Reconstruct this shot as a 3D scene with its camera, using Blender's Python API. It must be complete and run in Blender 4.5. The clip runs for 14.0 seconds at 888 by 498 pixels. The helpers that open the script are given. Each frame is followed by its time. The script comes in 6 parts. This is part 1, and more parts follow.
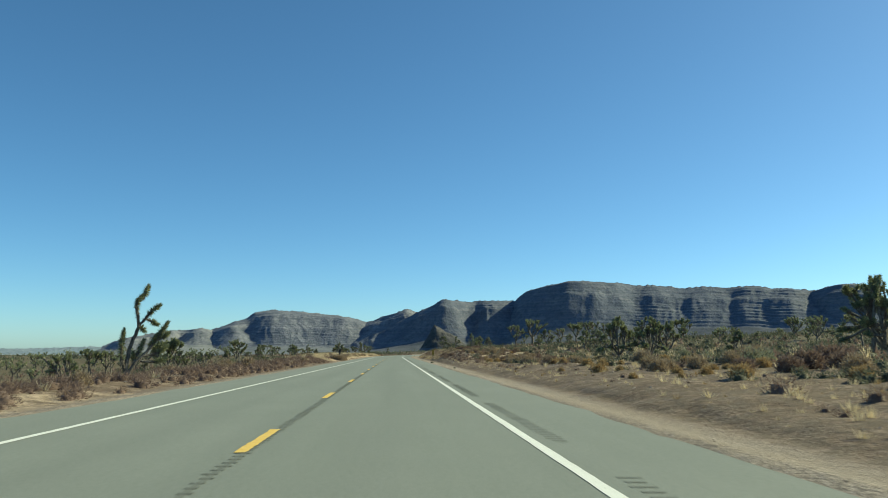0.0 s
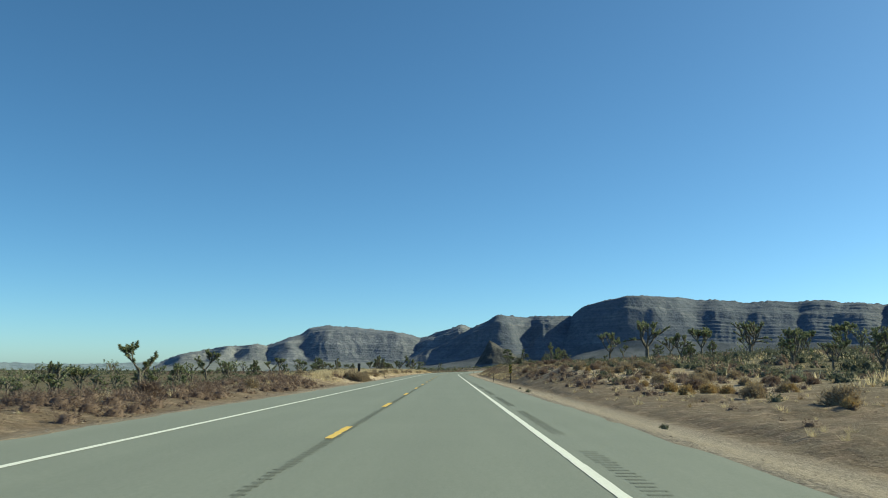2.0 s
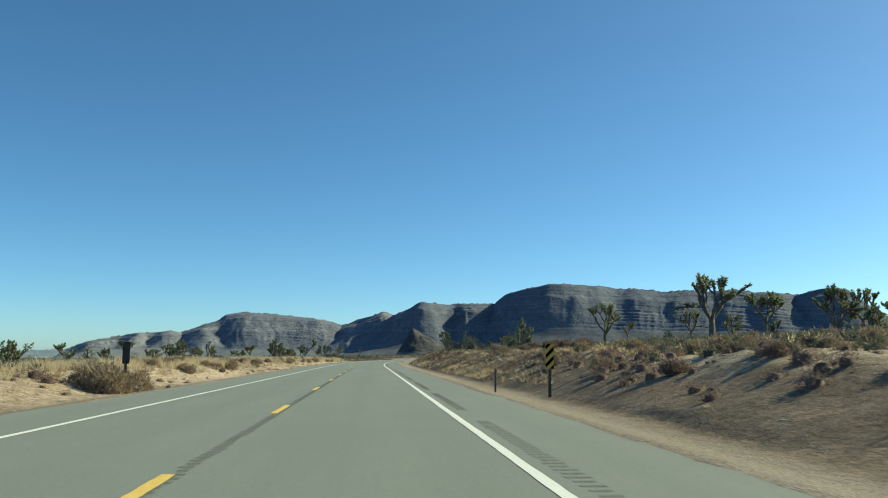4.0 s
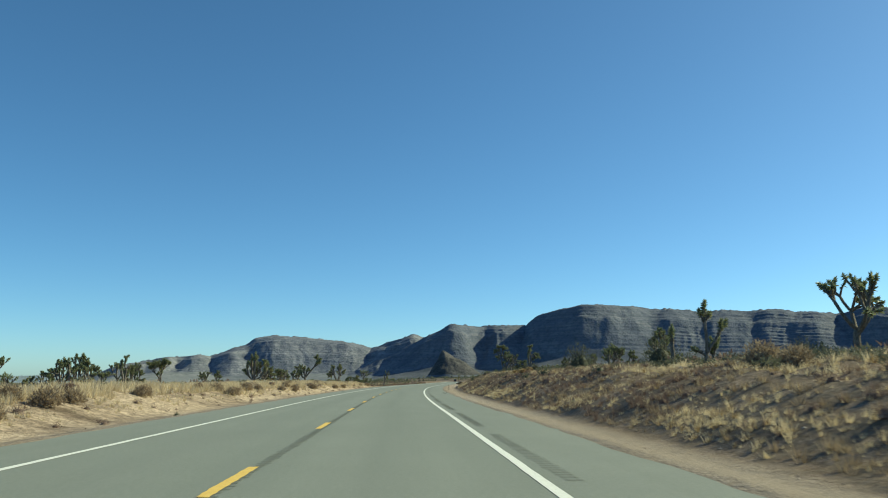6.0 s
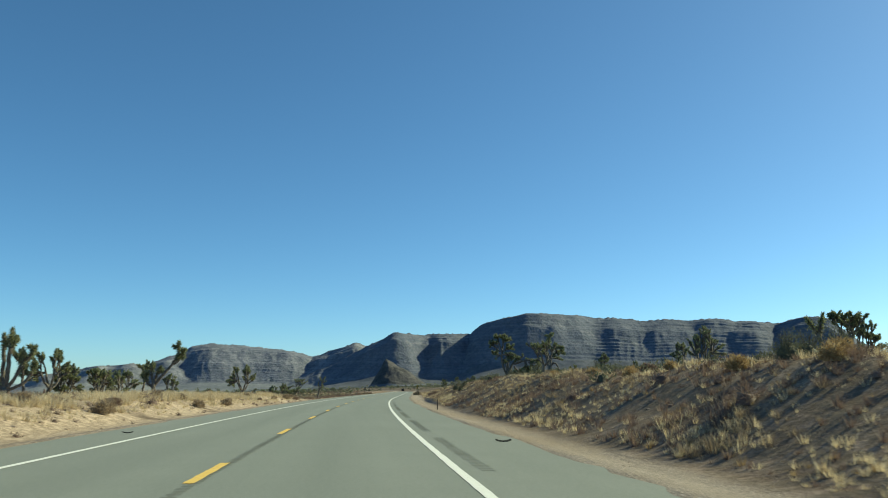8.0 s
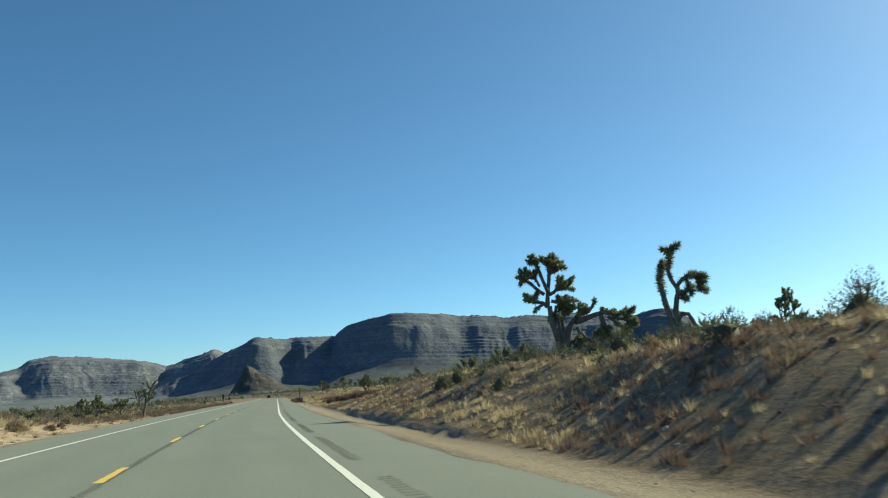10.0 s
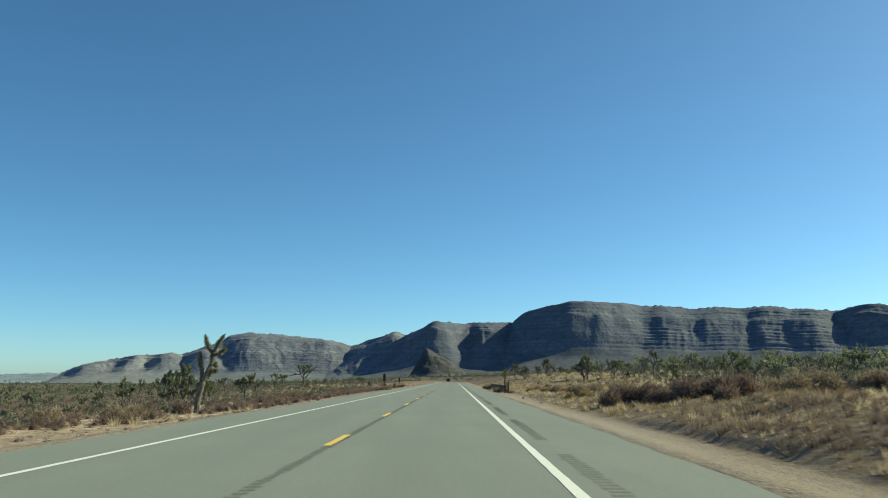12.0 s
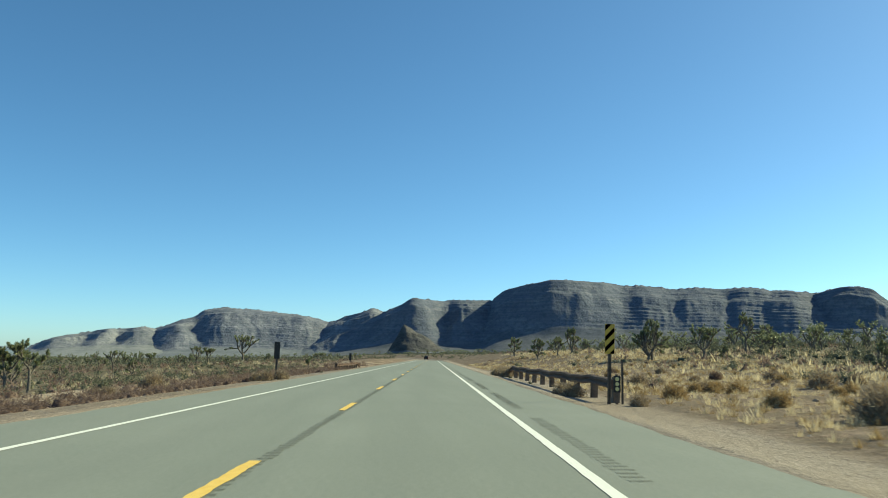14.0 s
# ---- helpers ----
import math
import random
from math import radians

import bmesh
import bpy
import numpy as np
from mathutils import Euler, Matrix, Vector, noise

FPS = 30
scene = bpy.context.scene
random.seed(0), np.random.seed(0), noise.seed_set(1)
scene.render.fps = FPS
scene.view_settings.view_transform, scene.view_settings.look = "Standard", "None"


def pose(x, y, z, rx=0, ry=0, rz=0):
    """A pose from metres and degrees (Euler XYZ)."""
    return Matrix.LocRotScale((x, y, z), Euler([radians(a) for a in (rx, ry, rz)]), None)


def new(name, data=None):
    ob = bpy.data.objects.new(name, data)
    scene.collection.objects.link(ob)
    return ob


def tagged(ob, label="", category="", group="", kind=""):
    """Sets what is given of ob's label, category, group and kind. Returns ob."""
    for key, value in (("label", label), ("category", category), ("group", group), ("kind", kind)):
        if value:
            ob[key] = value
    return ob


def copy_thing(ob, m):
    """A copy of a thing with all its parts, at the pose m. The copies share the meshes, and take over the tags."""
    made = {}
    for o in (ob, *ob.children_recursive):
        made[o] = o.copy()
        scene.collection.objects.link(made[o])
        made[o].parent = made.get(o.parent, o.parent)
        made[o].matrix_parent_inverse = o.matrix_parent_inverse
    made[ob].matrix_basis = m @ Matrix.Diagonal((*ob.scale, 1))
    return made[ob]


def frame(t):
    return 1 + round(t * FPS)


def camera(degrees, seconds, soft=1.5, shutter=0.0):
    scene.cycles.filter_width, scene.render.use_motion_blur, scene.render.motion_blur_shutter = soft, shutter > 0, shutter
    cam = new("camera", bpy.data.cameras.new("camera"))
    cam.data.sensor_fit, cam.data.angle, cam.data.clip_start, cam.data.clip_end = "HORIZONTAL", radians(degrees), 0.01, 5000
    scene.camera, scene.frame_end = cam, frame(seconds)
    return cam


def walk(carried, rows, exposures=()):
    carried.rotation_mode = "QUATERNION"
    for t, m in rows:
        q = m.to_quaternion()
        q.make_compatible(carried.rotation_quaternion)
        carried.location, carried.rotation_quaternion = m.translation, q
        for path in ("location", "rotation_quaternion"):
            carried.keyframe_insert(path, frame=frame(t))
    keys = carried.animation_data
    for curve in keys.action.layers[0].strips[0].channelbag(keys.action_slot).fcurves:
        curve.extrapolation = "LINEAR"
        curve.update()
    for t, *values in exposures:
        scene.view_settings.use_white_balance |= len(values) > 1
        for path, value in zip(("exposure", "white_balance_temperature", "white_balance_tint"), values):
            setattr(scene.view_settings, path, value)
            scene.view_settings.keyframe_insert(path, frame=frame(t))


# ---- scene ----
cam = camera(57.64, 14.0, soft=1.0, shutter=0.10)
PATH = [
    (0.0, pose(1.919, 0.386, 1.255, 97.343, -0.399, -3.437)),
    (0.5, pose(1.964, 14.578, 1.255, 97.323, -0.252, -3.075)),
    (1.0, pose(2.025, 28.447, 1.255, 98.262, -0.503, -1.708)),
    (1.5, pose(2.187, 42.520, 1.255, 98.741, -0.913, 2.285)),
    (2.0, pose(2.150, 57.060, 1.255, 98.447, -0.560, 0.404)),
    (2.5, pose(2.193, 71.590, 1.255, 97.649, -0.091, -3.279)),
    (3.0, pose(2.164, 85.929, 1.255, 96.717, -1.057, -4.762)),
    (5.5, pose(2.028, 158.151, 1.255, 99.323, 0.574, -5.254)),
    (6.0, pose(2.103, 172.487, 1.255, 99.222, -0.312, -3.000)),
    (6.5, pose(2.126, 186.068, 1.255, 99.191, -1.188, 0.275)),
    (7.0, pose(2.264, 201.234, 1.255, 99.226, -1.740, 3.339)),
    (7.5, pose(2.275, 216.323, 1.255, 99.566, -1.212, -0.176)),
    (8.0, pose(2.340, 230.968, 1.255, 99.891, -0.216, -7.035)),
    (8.2, pose(2.434, 236.772, 1.255, 99.797, 0.129, -9.391)),
    (10.3, pose(4.616, 297.791, 1.255, 99.842, 2.447, -16.556)),
    (10.5, pose(4.966, 303.531, 1.255, 99.862, 1.784, -14.821)),
    (11.0, pose(5.904, 318.433, 1.255, 99.848, 0.440, -10.552)),
    (11.5, pose(6.946, 333.530, 1.255, 99.520, -0.189, -6.898)),
    (12.0, pose(8.074, 348.579, 1.255, 99.191, -0.330, -4.242)),
    (12.5, pose(9.194, 363.374, 1.255, 98.982, -0.184, -3.811)),
    (13.0, pose(10.440, 377.572, 1.255, 97.802, 0.477, -4.738)),
    (13.5, pose(11.566, 391.229, 1.255, 96.783, -0.461, -5.724)),
    (14.0, pose(12.759, 406.269, 1.255, 97.652, -0.982, -5.785)),
]
EXPOSURE = [
    (0.0, 0.36, 8050, -19), (2.5, 0.33, 7900, -19), (5.5, 0.35, 7950, -19), (6.5, 0.31, 7900, -19), (8.0, 0.35, 8100, -19), (10.5, 0.36, 8300, -19),
    (12.0, 0.33, 8150, -19), (12.5, 0.33, 8100, -19), (13.0, 0.35, 8000, -19), (13.4, 0.46, 8150, -19), (14.0, 0.56, 8350, -19),
]
walk(cam, PATH, EXPOSURE)

# ---- world and sun ----
SUN_AZ = radians(75)      # clockwise from +y, seen from above
SUN_EL = radians(33)
world = bpy.data.worlds.new("sky")
scene.world = world
world.use_nodes = True
wn, wl = world.node_tree.nodes, world.node_tree.links
wn.clear()
sky = wn.new("ShaderNodeTexSky")
sky.sky_type = "NISHITA"
sky.sun_disc = False
sky.sun_elevation = SUN_EL
sky.sun_rotation = SUN_AZ
sky.altitude = 2360
sky.air_density = 0.86
sky.dust_density = 3.6
sky.ozone_density = 7.0
bg = wn.new("ShaderNodeBackground")
bg.inputs[1].default_value = 0.137
wout = wn.new("ShaderNodeOutputWorld")
deep = wn.new("ShaderNodeHueSaturation")
deep.inputs["Saturation"].default_value = 1.07
wl.new(sky.outputs[0], deep.inputs["Color"])
clear = wn.new("ShaderNodeMix")
clear.data_type, clear.blend_type = "RGBA", "MULTIPLY"
clear.inputs[0].default_value, clear.inputs[7].default_value = 1.0, (0.985, 1.0, 1.06, 1.0)
wl.new(deep.outputs[0], clear.inputs[6])
wl.new(clear.outputs[2], bg.inputs[0])
wl.new(bg.outputs[0], wout.inputs[0])

sun_data = bpy.data.lights.new("sun", "SUN")
sun_data.energy = 4.5
sun_data.angle = radians(0.53)
sun_data.color = (1.0, 0.91, 0.78)
sun = new("sun", sun_data)
SUN_DIR = Vector((math.sin(SUN_AZ) * math.cos(SUN_EL), math.cos(SUN_AZ) * math.cos(SUN_EL), math.sin(SUN_EL)))
sun.matrix_world = Matrix.Translation((0, 200, 300)) @ SUN_DIR.to_track_quat("Z", "Y").to_matrix().to_4x4()

# ---- materials ----
class Mat:
    """A small builder for node materials."""

    def __init__(self, name, rough=0.9, spec=0.3):
        self.mat = bpy.data.materials.new(name)
        self.mat.use_nodes = True
        self.n, self.l = self.mat.node_tree.nodes, self.mat.node_tree.links
        self.bsdf = self.n["Principled BSDF"]
        self.bsdf.inputs["Roughness"].default_value = rough
        self.bsdf.inputs["Specular IOR Level"].default_value = spec
        self.coord = self.n.new("ShaderNodeTexCoord").outputs["Object"]

    def scaled(self, s):
        m = self.n.new("ShaderNodeMapping")
        m.inputs["Scale"].default_value = s
        self.l.new(self.coord, m.inputs["Vector"])
        return m.outputs[0]

    def noise(self, scale, detail=4.0, rough=0.6, vec=None):
        t = self.n.new("ShaderNodeTexNoise")
        t.inputs["Scale"].default_value = scale
        t.inputs["Detail"].default_value = detail
        t.inputs["Roughness"].default_value = rough
        self.l.new(self.coord if vec is None else vec, t.inputs["Vector"])
        return t.outputs["Fac"]

    def ramp(self, fac, stops):
        r = self.n.new("ShaderNodeValToRGB")
        el = r.color_ramp.elements
        while len(el) < len(stops):
            el.new(0.5)
        for e, (p, c) in zip(el, stops):
            e.position, e.color = p, (*c, 1) if len(c) == 3 else c
        self.l.new(fac, r.inputs[0])
        return r.outputs[0]

    def mix(self, fac, a, b, mode="MIX"):
        m = self.n.new("ShaderNodeMix")
        m.data_type, m.blend_type = "RGBA", mode
        for sock, v in ((m.inputs[0], fac), (m.inputs[6], a), (m.inputs[7], b)):
            if isinstance(v, (int, float)):
                sock.default_value = v
            elif isinstance(v, tuple):
                sock.default_value = (*v, 1)
            else:
                self.l.new(v, sock)
        return m.outputs[2]

    def math(self, op, a, b=0.0):
        m = self.n.new("ShaderNodeMath")
        m.operation = op
        for sock, v in zip(m.inputs, (a, b)):
            if isinstance(v, (int, float)):
                sock.default_value = v
            else:
                self.l.new(v, sock)
        return m.outputs[0]

    def attr(self, name):
        a = self.n.new("ShaderNodeAttribute")
        a.attribute_name = name
        return a.outputs["Fac"]

    def island(self):
        return self.n.new("ShaderNodeNewGeometry").outputs["Random Per Island"]

    def object_random(self):
        return self.n.new("ShaderNodeObjectInfo").outputs["Random"]

    def colour(self, c):
        if isinstance(c, tuple):
            self.bsdf.inputs["Base Color"].default_value = (*c, 1)
        else:
            self.l.new(c, self.bsdf.inputs["Base Color"])
        return self

    def bump(self, height, dist=0.02, strength=0.6):
        b = self.n.new("ShaderNodeBump")
        b.inputs["Distance"].default_value = dist
        b.inputs["Strength"].default_value = strength
        self.l.new(height, b.inputs["Height"])
        self.l.new(b.outputs[0], self.bsdf.inputs["Normal"])
        return self


def asphalt():
    m = Mat("asphalt", 0.85, 0.3)
    fine = m.noise(70, 3, 0.75)
    coarse = m.noise(14, 4, 0.7)
    lanes = m.noise(1.0, 4, 0.6, m.scaled((0.8, 0.03, 1)))
    patch = m.noise(0.22, 5, 0.65)
    c = m.ramp(lanes, [(0.3, (0.183, 0.202, 0.174)), (0.7, (0.240, 0.256, 0.225))])
    # polished wheel tracks, with darker oil strips between them and bleached shoulders
    track = m.ramp(m.math("DIVIDE", m.math("ADD", m.attr("across"), 5.4), 11.7),
                   [(0.0, (1.12, 1.1, 1.08)), (0.165, (1.0, 1.0, 1.0)), (0.24, (1.07, 1.07, 1.06)), (0.32, (0.93, 0.93, 0.93)), (0.40, (1.07, 1.07, 1.06)), (0.46, (0.97, 0.97, 0.97)),
                    (0.52, (1.06, 1.06, 1.05)), (0.61, (0.92, 0.92, 0.92)), (0.69, (1.06, 1.06, 1.05)), (0.79, (1.0, 1.0, 1.0)), (1.0, (1.10, 1.08, 1.06))])
    c = m.mix(1.0, c, track, "MULTIPLY")
    c = m.mix(m.ramp(patch, [(0.38, (0, 0, 0)), (0.66, (0.55, 0.55, 0.55))]), c, (0.173, 0.190, 0.166))
    c = m.mix(0.4, c, m.ramp(fine, [(0.3, (0.102, 0.112, 0.097)), (0.5, (0.214, 0.230, 0.203)), (0.7, (0.367, 0.385, 0.342))]))
    c = m.mix(0.18, c, m.ramp(coarse, [(0.35, (0.123, 0.135, 0.118)), (0.65, (0.296, 0.310, 0.275))]))
    return m.colour(c).bump(fine, 0.006, 0.5).mat


def road_paint(name, a, b):
    m = Mat(name, 0.7, 0.4)
    wear = m.noise(7, 5, 0.7)
    c = m.mix(m.ramp(m.noise(45, 3), [(0.62, (0, 0, 0)), (0.72, (0.8, 0.8, 0.8))]), m.ramp(wear, [(0.3, a), (0.7, b)]), (0.2, 0.2, 0.18))
    return m.colour(c).bump(wear, 0.003).mat


def sealer(name="tar_seal", k=1.0):
    m = Mat(name, 0.75, 0.35)
    n = m.noise(1.5, 5, 0.7, m.scaled((2.0, 0.3, 1)))
    return m.colour(m.ramp(n, [(0.3, (0.155 * k, 0.163 * k, 0.135 * k)), (0.7, (0.205 * k, 0.215 * k, 0.178 * k))])).bump(m.noise(60), 0.004).mat


def dirt():
    m = Mat("desert_dirt", 0.95, 0.15)
    big = m.noise(0.05, 5, 0.6)
    mid = m.noise(0.6, 6, 0.65)
    fine = m.noise(9, 5, 0.7)
    grit = m.noise(26, 4, 0.75)
    soil = m.ramp(m.math("ADD", m.math("MULTIPLY", mid, 0.55), m.math("MULTIPLY", fine, 0.45)), [(0.36, (0.100, 0.070, 0.053)), (0.5, (0.232, 0.166, 0.125)), (0.64, (0.43, 0.325, 0.25))])
    sand = m.ramp(fine, [(0.3, (0.49, 0.365, 0.26)), (0.7, (0.70, 0.56, 0.42))])
    s = m.math("ADD", m.attr("sand"), m.math("MULTIPLY", m.math("SUBTRACT", mid, 0.5), 1.1))
    c = m.mix(m.ramp(s, [(0.35, (0, 0, 0)), (0.65, (1, 1, 1))]), soil, sand)
    gravel = m.ramp(grit, [(0.36, (0.10, 0.085, 0.072)), (0.5, (0.275, 0.230, 0.192)), (0.64, (0.56, 0.48, 0.415))])
    c = m.mix(m.attr("gravel"), c, gravel)
    c = m.mix(m.ramp(big, [(0.4, (0, 0, 0)), (0.7, (0.5, 0.5, 0.5))]), c, (0.22, 0.16, 0.10))
    scrub = m.ramp(m.noise(0.35, 6, 0.75), [(0.35, (0.095, 0.088, 0.052)), (0.5, (0.14, 0.122, 0.073)), (0.64, (0.205, 0.165, 0.102))])
    c = m.mix(m.attr("scrub"), c, scrub)
    litter_ = m.ramp(m.noise(2.6, 7, 0.8), [(0.40, (0, 0, 0)), (0.46, (0.75, 0.75, 0.75)), (0.52, (0, 0, 0))])
    c = m.mix(m.mix(m.attr("gravel"), litter_, (0, 0, 0)), c, (0.075, 0.055, 0.035))
    h = m.math("ADD", m.math("MULTIPLY", fine, 0.35), m.math("ADD", m.math("MULTIPLY", grit, 0.2), m.math("MULTIPLY", m.noise(2.2, 5, 0.65), 1.2)))
    mat_ = m.ramp(m.noise(1.1, 7, 0.78), [(0.44, (0, 0, 0)), (0.56, (0.5, 0.5, 0.5))])
    bare = m.math("MAXIMUM", m.attr("gravel"), m.attr("sand"))
    c = m.mix(m.mix(bare, mat_, (0, 0, 0)), c, (0.155, 0.128, 0.098))
    return m.colour(c).bump(h, 0.13, 0.8).mat


def rock(name, dark, mid, pale, layers=0.55, contrast=1.0):
    """Layered rock; with layers at nothing it is the scree below."""
    m = Mat(name, 0.95, 0.1)
    warp = m.noise(0.004, 5, 0.6)
    blot = m.noise(0.010, 7, 0.72)
    f = blot
    if layers:
        sep = m.n.new("ShaderNodeSeparateXYZ")
        m.l.new(m.coord, sep.inputs[0])
        z = m.math("ADD", sep.outputs[2], m.math("MULTIPLY", warp, 34.0))
        comb = m.n.new("ShaderNodeCombineXYZ")
        m.l.new(z, comb.inputs[2])
        strata = m.noise(0.055, 5, 0.8, comb.outputs[0])
        f = m.math("ADD", m.math("MULTIPLY", strata, layers), m.math("MULTIPLY", blot, 1 - layers))
    w = 0.13 / contrast
    c = m.ramp(f, [(0.5 - w, dark), (0.5, mid), (0.5 + w, pale)])
    shrubs = m.ramp(m.noise(0.05, 5, 0.85), [(0.47, (0, 0, 0)), (0.62, (0.75, 0.75, 0.75))])
    c = m.mix(shrubs, c, (dark[0] * 0.75, dark[1] * 0.85, dark[2] * 0.75))
    return m.colour(c).bump(m.noise(0.02, 7, 0.7), 14.0 if layers else 7.0, 0.8 if layers else 0.5).mat


ASPHALT = asphalt()
WHITE_PAINT = road_paint("white_paint", (0.72, 0.72, 0.66), (0.82, 0.82, 0.76))
YELLOW_PAINT = road_paint("yellow_paint", (0.70, 0.43, 0.08), (0.82, 0.58, 0.17))
TAR = sealer("tar_seal", 0.88)
GROOVE = sealer("milled_groove", 0.82)
DIRT = dirt()
# blue tint and lifted darks put distance haze into the mesa colours
HAZED_ROCK = rock("hazed_mesa_rock", (0.094, 0.109, 0.148), (0.132, 0.146, 0.187), (0.205, 0.209, 0.238), 0.6, 1.2)
DARK_ROCK = rock("dark_hill_rock", (0.06, 0.06, 0.064), (0.095, 0.09, 0.092), (0.14, 0.13, 0.125), 0.2)
# lighter for the mesa further off, with more haze in the colour
HAZED_PALE_ROCK = rock("hazed_pale_rock", (0.108, 0.121, 0.160), (0.165, 0.175, 0.214), (0.275, 0.280, 0.310), 0.6, 1.35)
# the long ridge: haze painted in as a paler, bluer rock colour
HAZED_FAR_ROCK = rock("hazed_far_rock", (0.12, 0.132, 0.165), (0.20, 0.208, 0.237), (0.32, 0.315, 0.33))
# valley haze painted as pale blue into the farthest hills
HAZED_HILLS = rock("hazed_far_hills", (0.19, 0.235, 0.29), (0.235, 0.285, 0.34), (0.29, 0.335, 0.385), 0.2)
SCREE = {
    # scree takes the same haze tint in its base colours
    "hazed_mesa_rock": rock("hazed_mesa_scree", (0.088, 0.096, 0.118), (0.118, 0.126, 0.152), (0.162, 0.168, 0.192), 0.0, 0.8),
    "hazed_pale_rock": rock("hazed_pale_scree", (0.130, 0.142, 0.165), (0.170, 0.182, 0.207), (0.22, 0.23, 0.25), 0.0, 0.8),
    # the same valley haze, painted into the plain at their foot
    "hazed_far_hills": rock("hazed_plain", (0.22, 0.26, 0.305), (0.26, 0.30, 0.345), (0.30, 0.34, 0.385), 0.0, 0.8),
    # ridge scree, paled and blued for haze like its rock
    "hazed_far_rock": rock("hazed_far_scree", (0.18, 0.19, 0.205), (0.225, 0.232, 0.243), (0.28, 0.28, 0.285), 0.0, 0.8),
}


def leafy(name, a, b, c, rough=0.7, spec=0.25, thin=0.35):
    m = Mat(name, rough, spec)
    r = m.island()
    col = m.ramp(r, [(0.0, a), (0.5, b), (1.0, c)])
    tone = m.noise(0.6, 3)
    col = m.mix(m.ramp(tone, [(0.35, (0, 0, 0)), (0.7, (0.45, 0.45, 0.45))]), col, b)
    m.colour(col)
    if thin:
        # thin leaves let some light through
        t = m.n.new("ShaderNodeBsdfTranslucent")
        m.l.new(col, t.inputs["Color"])
        mixed = m.n.new("ShaderNodeMixShader")
        mixed.inputs[0].default_value = thin
        m.l.new(m.bsdf.outputs[0], mixed.inputs[1])
        m.l.new(t.outputs[0], mixed.inputs[2])
        m.l.new(mixed.outputs[0], m.n["Material Output"].inputs["Surface"])
    return m.mat


def bark():
    m = Mat("yucca_bark", 0.95, 0.1)
    n = m.noise(9, 6, 0.7, m.scaled((1, 1, 0.45)))
    return m.colour(m.ramp(n, [(0.3, (0.06, 0.053, 0.045)), (0.5, (0.15, 0.132, 0.112)), (0.7, (0.26, 0.232, 0.198))])).bump(n, 0.05, 0.9).mat


BARK = bark()
YUCCA = leafy("yucca_leaf", (0.105, 0.130, 0.074), (0.205, 0.226, 0.124), (0.43, 0.425, 0.235), 0.45, 0.4)
DEAD_LEAF = leafy("dead_yucca_leaf", (0.13, 0.115, 0.09), (0.20, 0.178, 0.14), (0.29, 0.26, 0.205))
BROWN_BUSH = leafy("dry_brush_twigs", (0.14, 0.094, 0.076), (0.20, 0.138, 0.112), (0.285, 0.208, 0.168))
TAN_BUSH = leafy("tan_brush_twigs", (0.21, 0.158, 0.11), (0.305, 0.235, 0.162), (0.42, 0.335, 0.235))
GOLD_BUSH = leafy("golden_brush_twigs", (0.25, 0.165, 0.08), (0.36, 0.25, 0.125), (0.47, 0.35, 0.19))
GREEN_BUSH = leafy("scrub_leaves", (0.084, 0.09, 0.060), (0.118, 0.122, 0.082), (0.17, 0.17, 0.118))
PALE_BUSH = leafy("pale_brush_leaves", (0.20, 0.21, 0.135), (0.29, 0.295, 0.20), (0.40, 0.395, 0.28))
STRAW = leafy("dry_grass_blades", (0.47, 0.375, 0.23), (0.60, 0.49, 0.325), (0.72, 0.62, 0.44), 0.7, 0.25, 0.5)
STONE = leafy("desert_stone", (0.19, 0.14, 0.11), (0.30, 0.24, 0.195), (0.45, 0.38, 0.32), 0.9, 0.2, 0.0)


def worn(name, a, b, rough=0.6, metal=0.0, spec=0.4, scale=6):
    m = Mat(name, rough, spec)
    m.bsdf.inputs["Metallic"].default_value = metal
    n = m.noise(scale, 6, 0.7)
    return m.colour(m.ramp(n, [(0.32, a), (0.68, b)])).bump(n, 0.004, 0.5).mat


RUST = worn("weathered_rail", (0.06, 0.035, 0.026), (0.14, 0.085, 0.06), 0.85)
WOOD = worn("weathered_timber", (0.085, 0.06, 0.045), (0.19, 0.145, 0.11), 0.9)
SIGN_YELLOW = worn("sign_yellow", (0.50, 0.33, 0.05), (0.62, 0.43, 0.08), 0.45)
SIGN_BLACK = worn("sign_black", (0.012, 0.012, 0.012), (0.03, 0.03, 0.03), 0.5)
REFLECTOR = worn("pale_reflector", (0.60, 0.52, 0.22), (0.72, 0.64, 0.32), 0.3)
STEEL = worn("post_steel", (0.10, 0.085, 0.07), (0.2, 0.17, 0.14), 0.6, 0.6)
RUBBER = worn("rubber", (0.012, 0.012, 0.012), (0.035, 0.034, 0.032), 0.85)
CLOD = leafy("earth_clod", (0.13, 0.098, 0.072), (0.215, 0.162, 0.118), (0.35, 0.275, 0.205), 0.95, 0.1, 0.0)
CAR_PAINT = worn("car_paint", (0.02, 0.021, 0.024), (0.03, 0.031, 0.034), 0.25, 0.3, 0.5, 2)
CAR_GLASS = worn("car_glass", (0.01, 0.012, 0.014), (0.02, 0.022, 0.025), 0.08, 0.0, 0.6, 2)
TAIL_RED = worn("tail_lamp_red", (0.25, 0.01, 0.01), (0.4, 0.02, 0.02), 0.3)
LITTER = worn("white_litter", (0.6, 0.6, 0.58), (0.8, 0.8, 0.78), 0.7)

# ---- the land ----
# The road's centre line: straight, a long gentle right bend, straight, and far off a left bend.
BEND_A, BEND_B, BEND_K = 210.3, 358.3, 0.000588
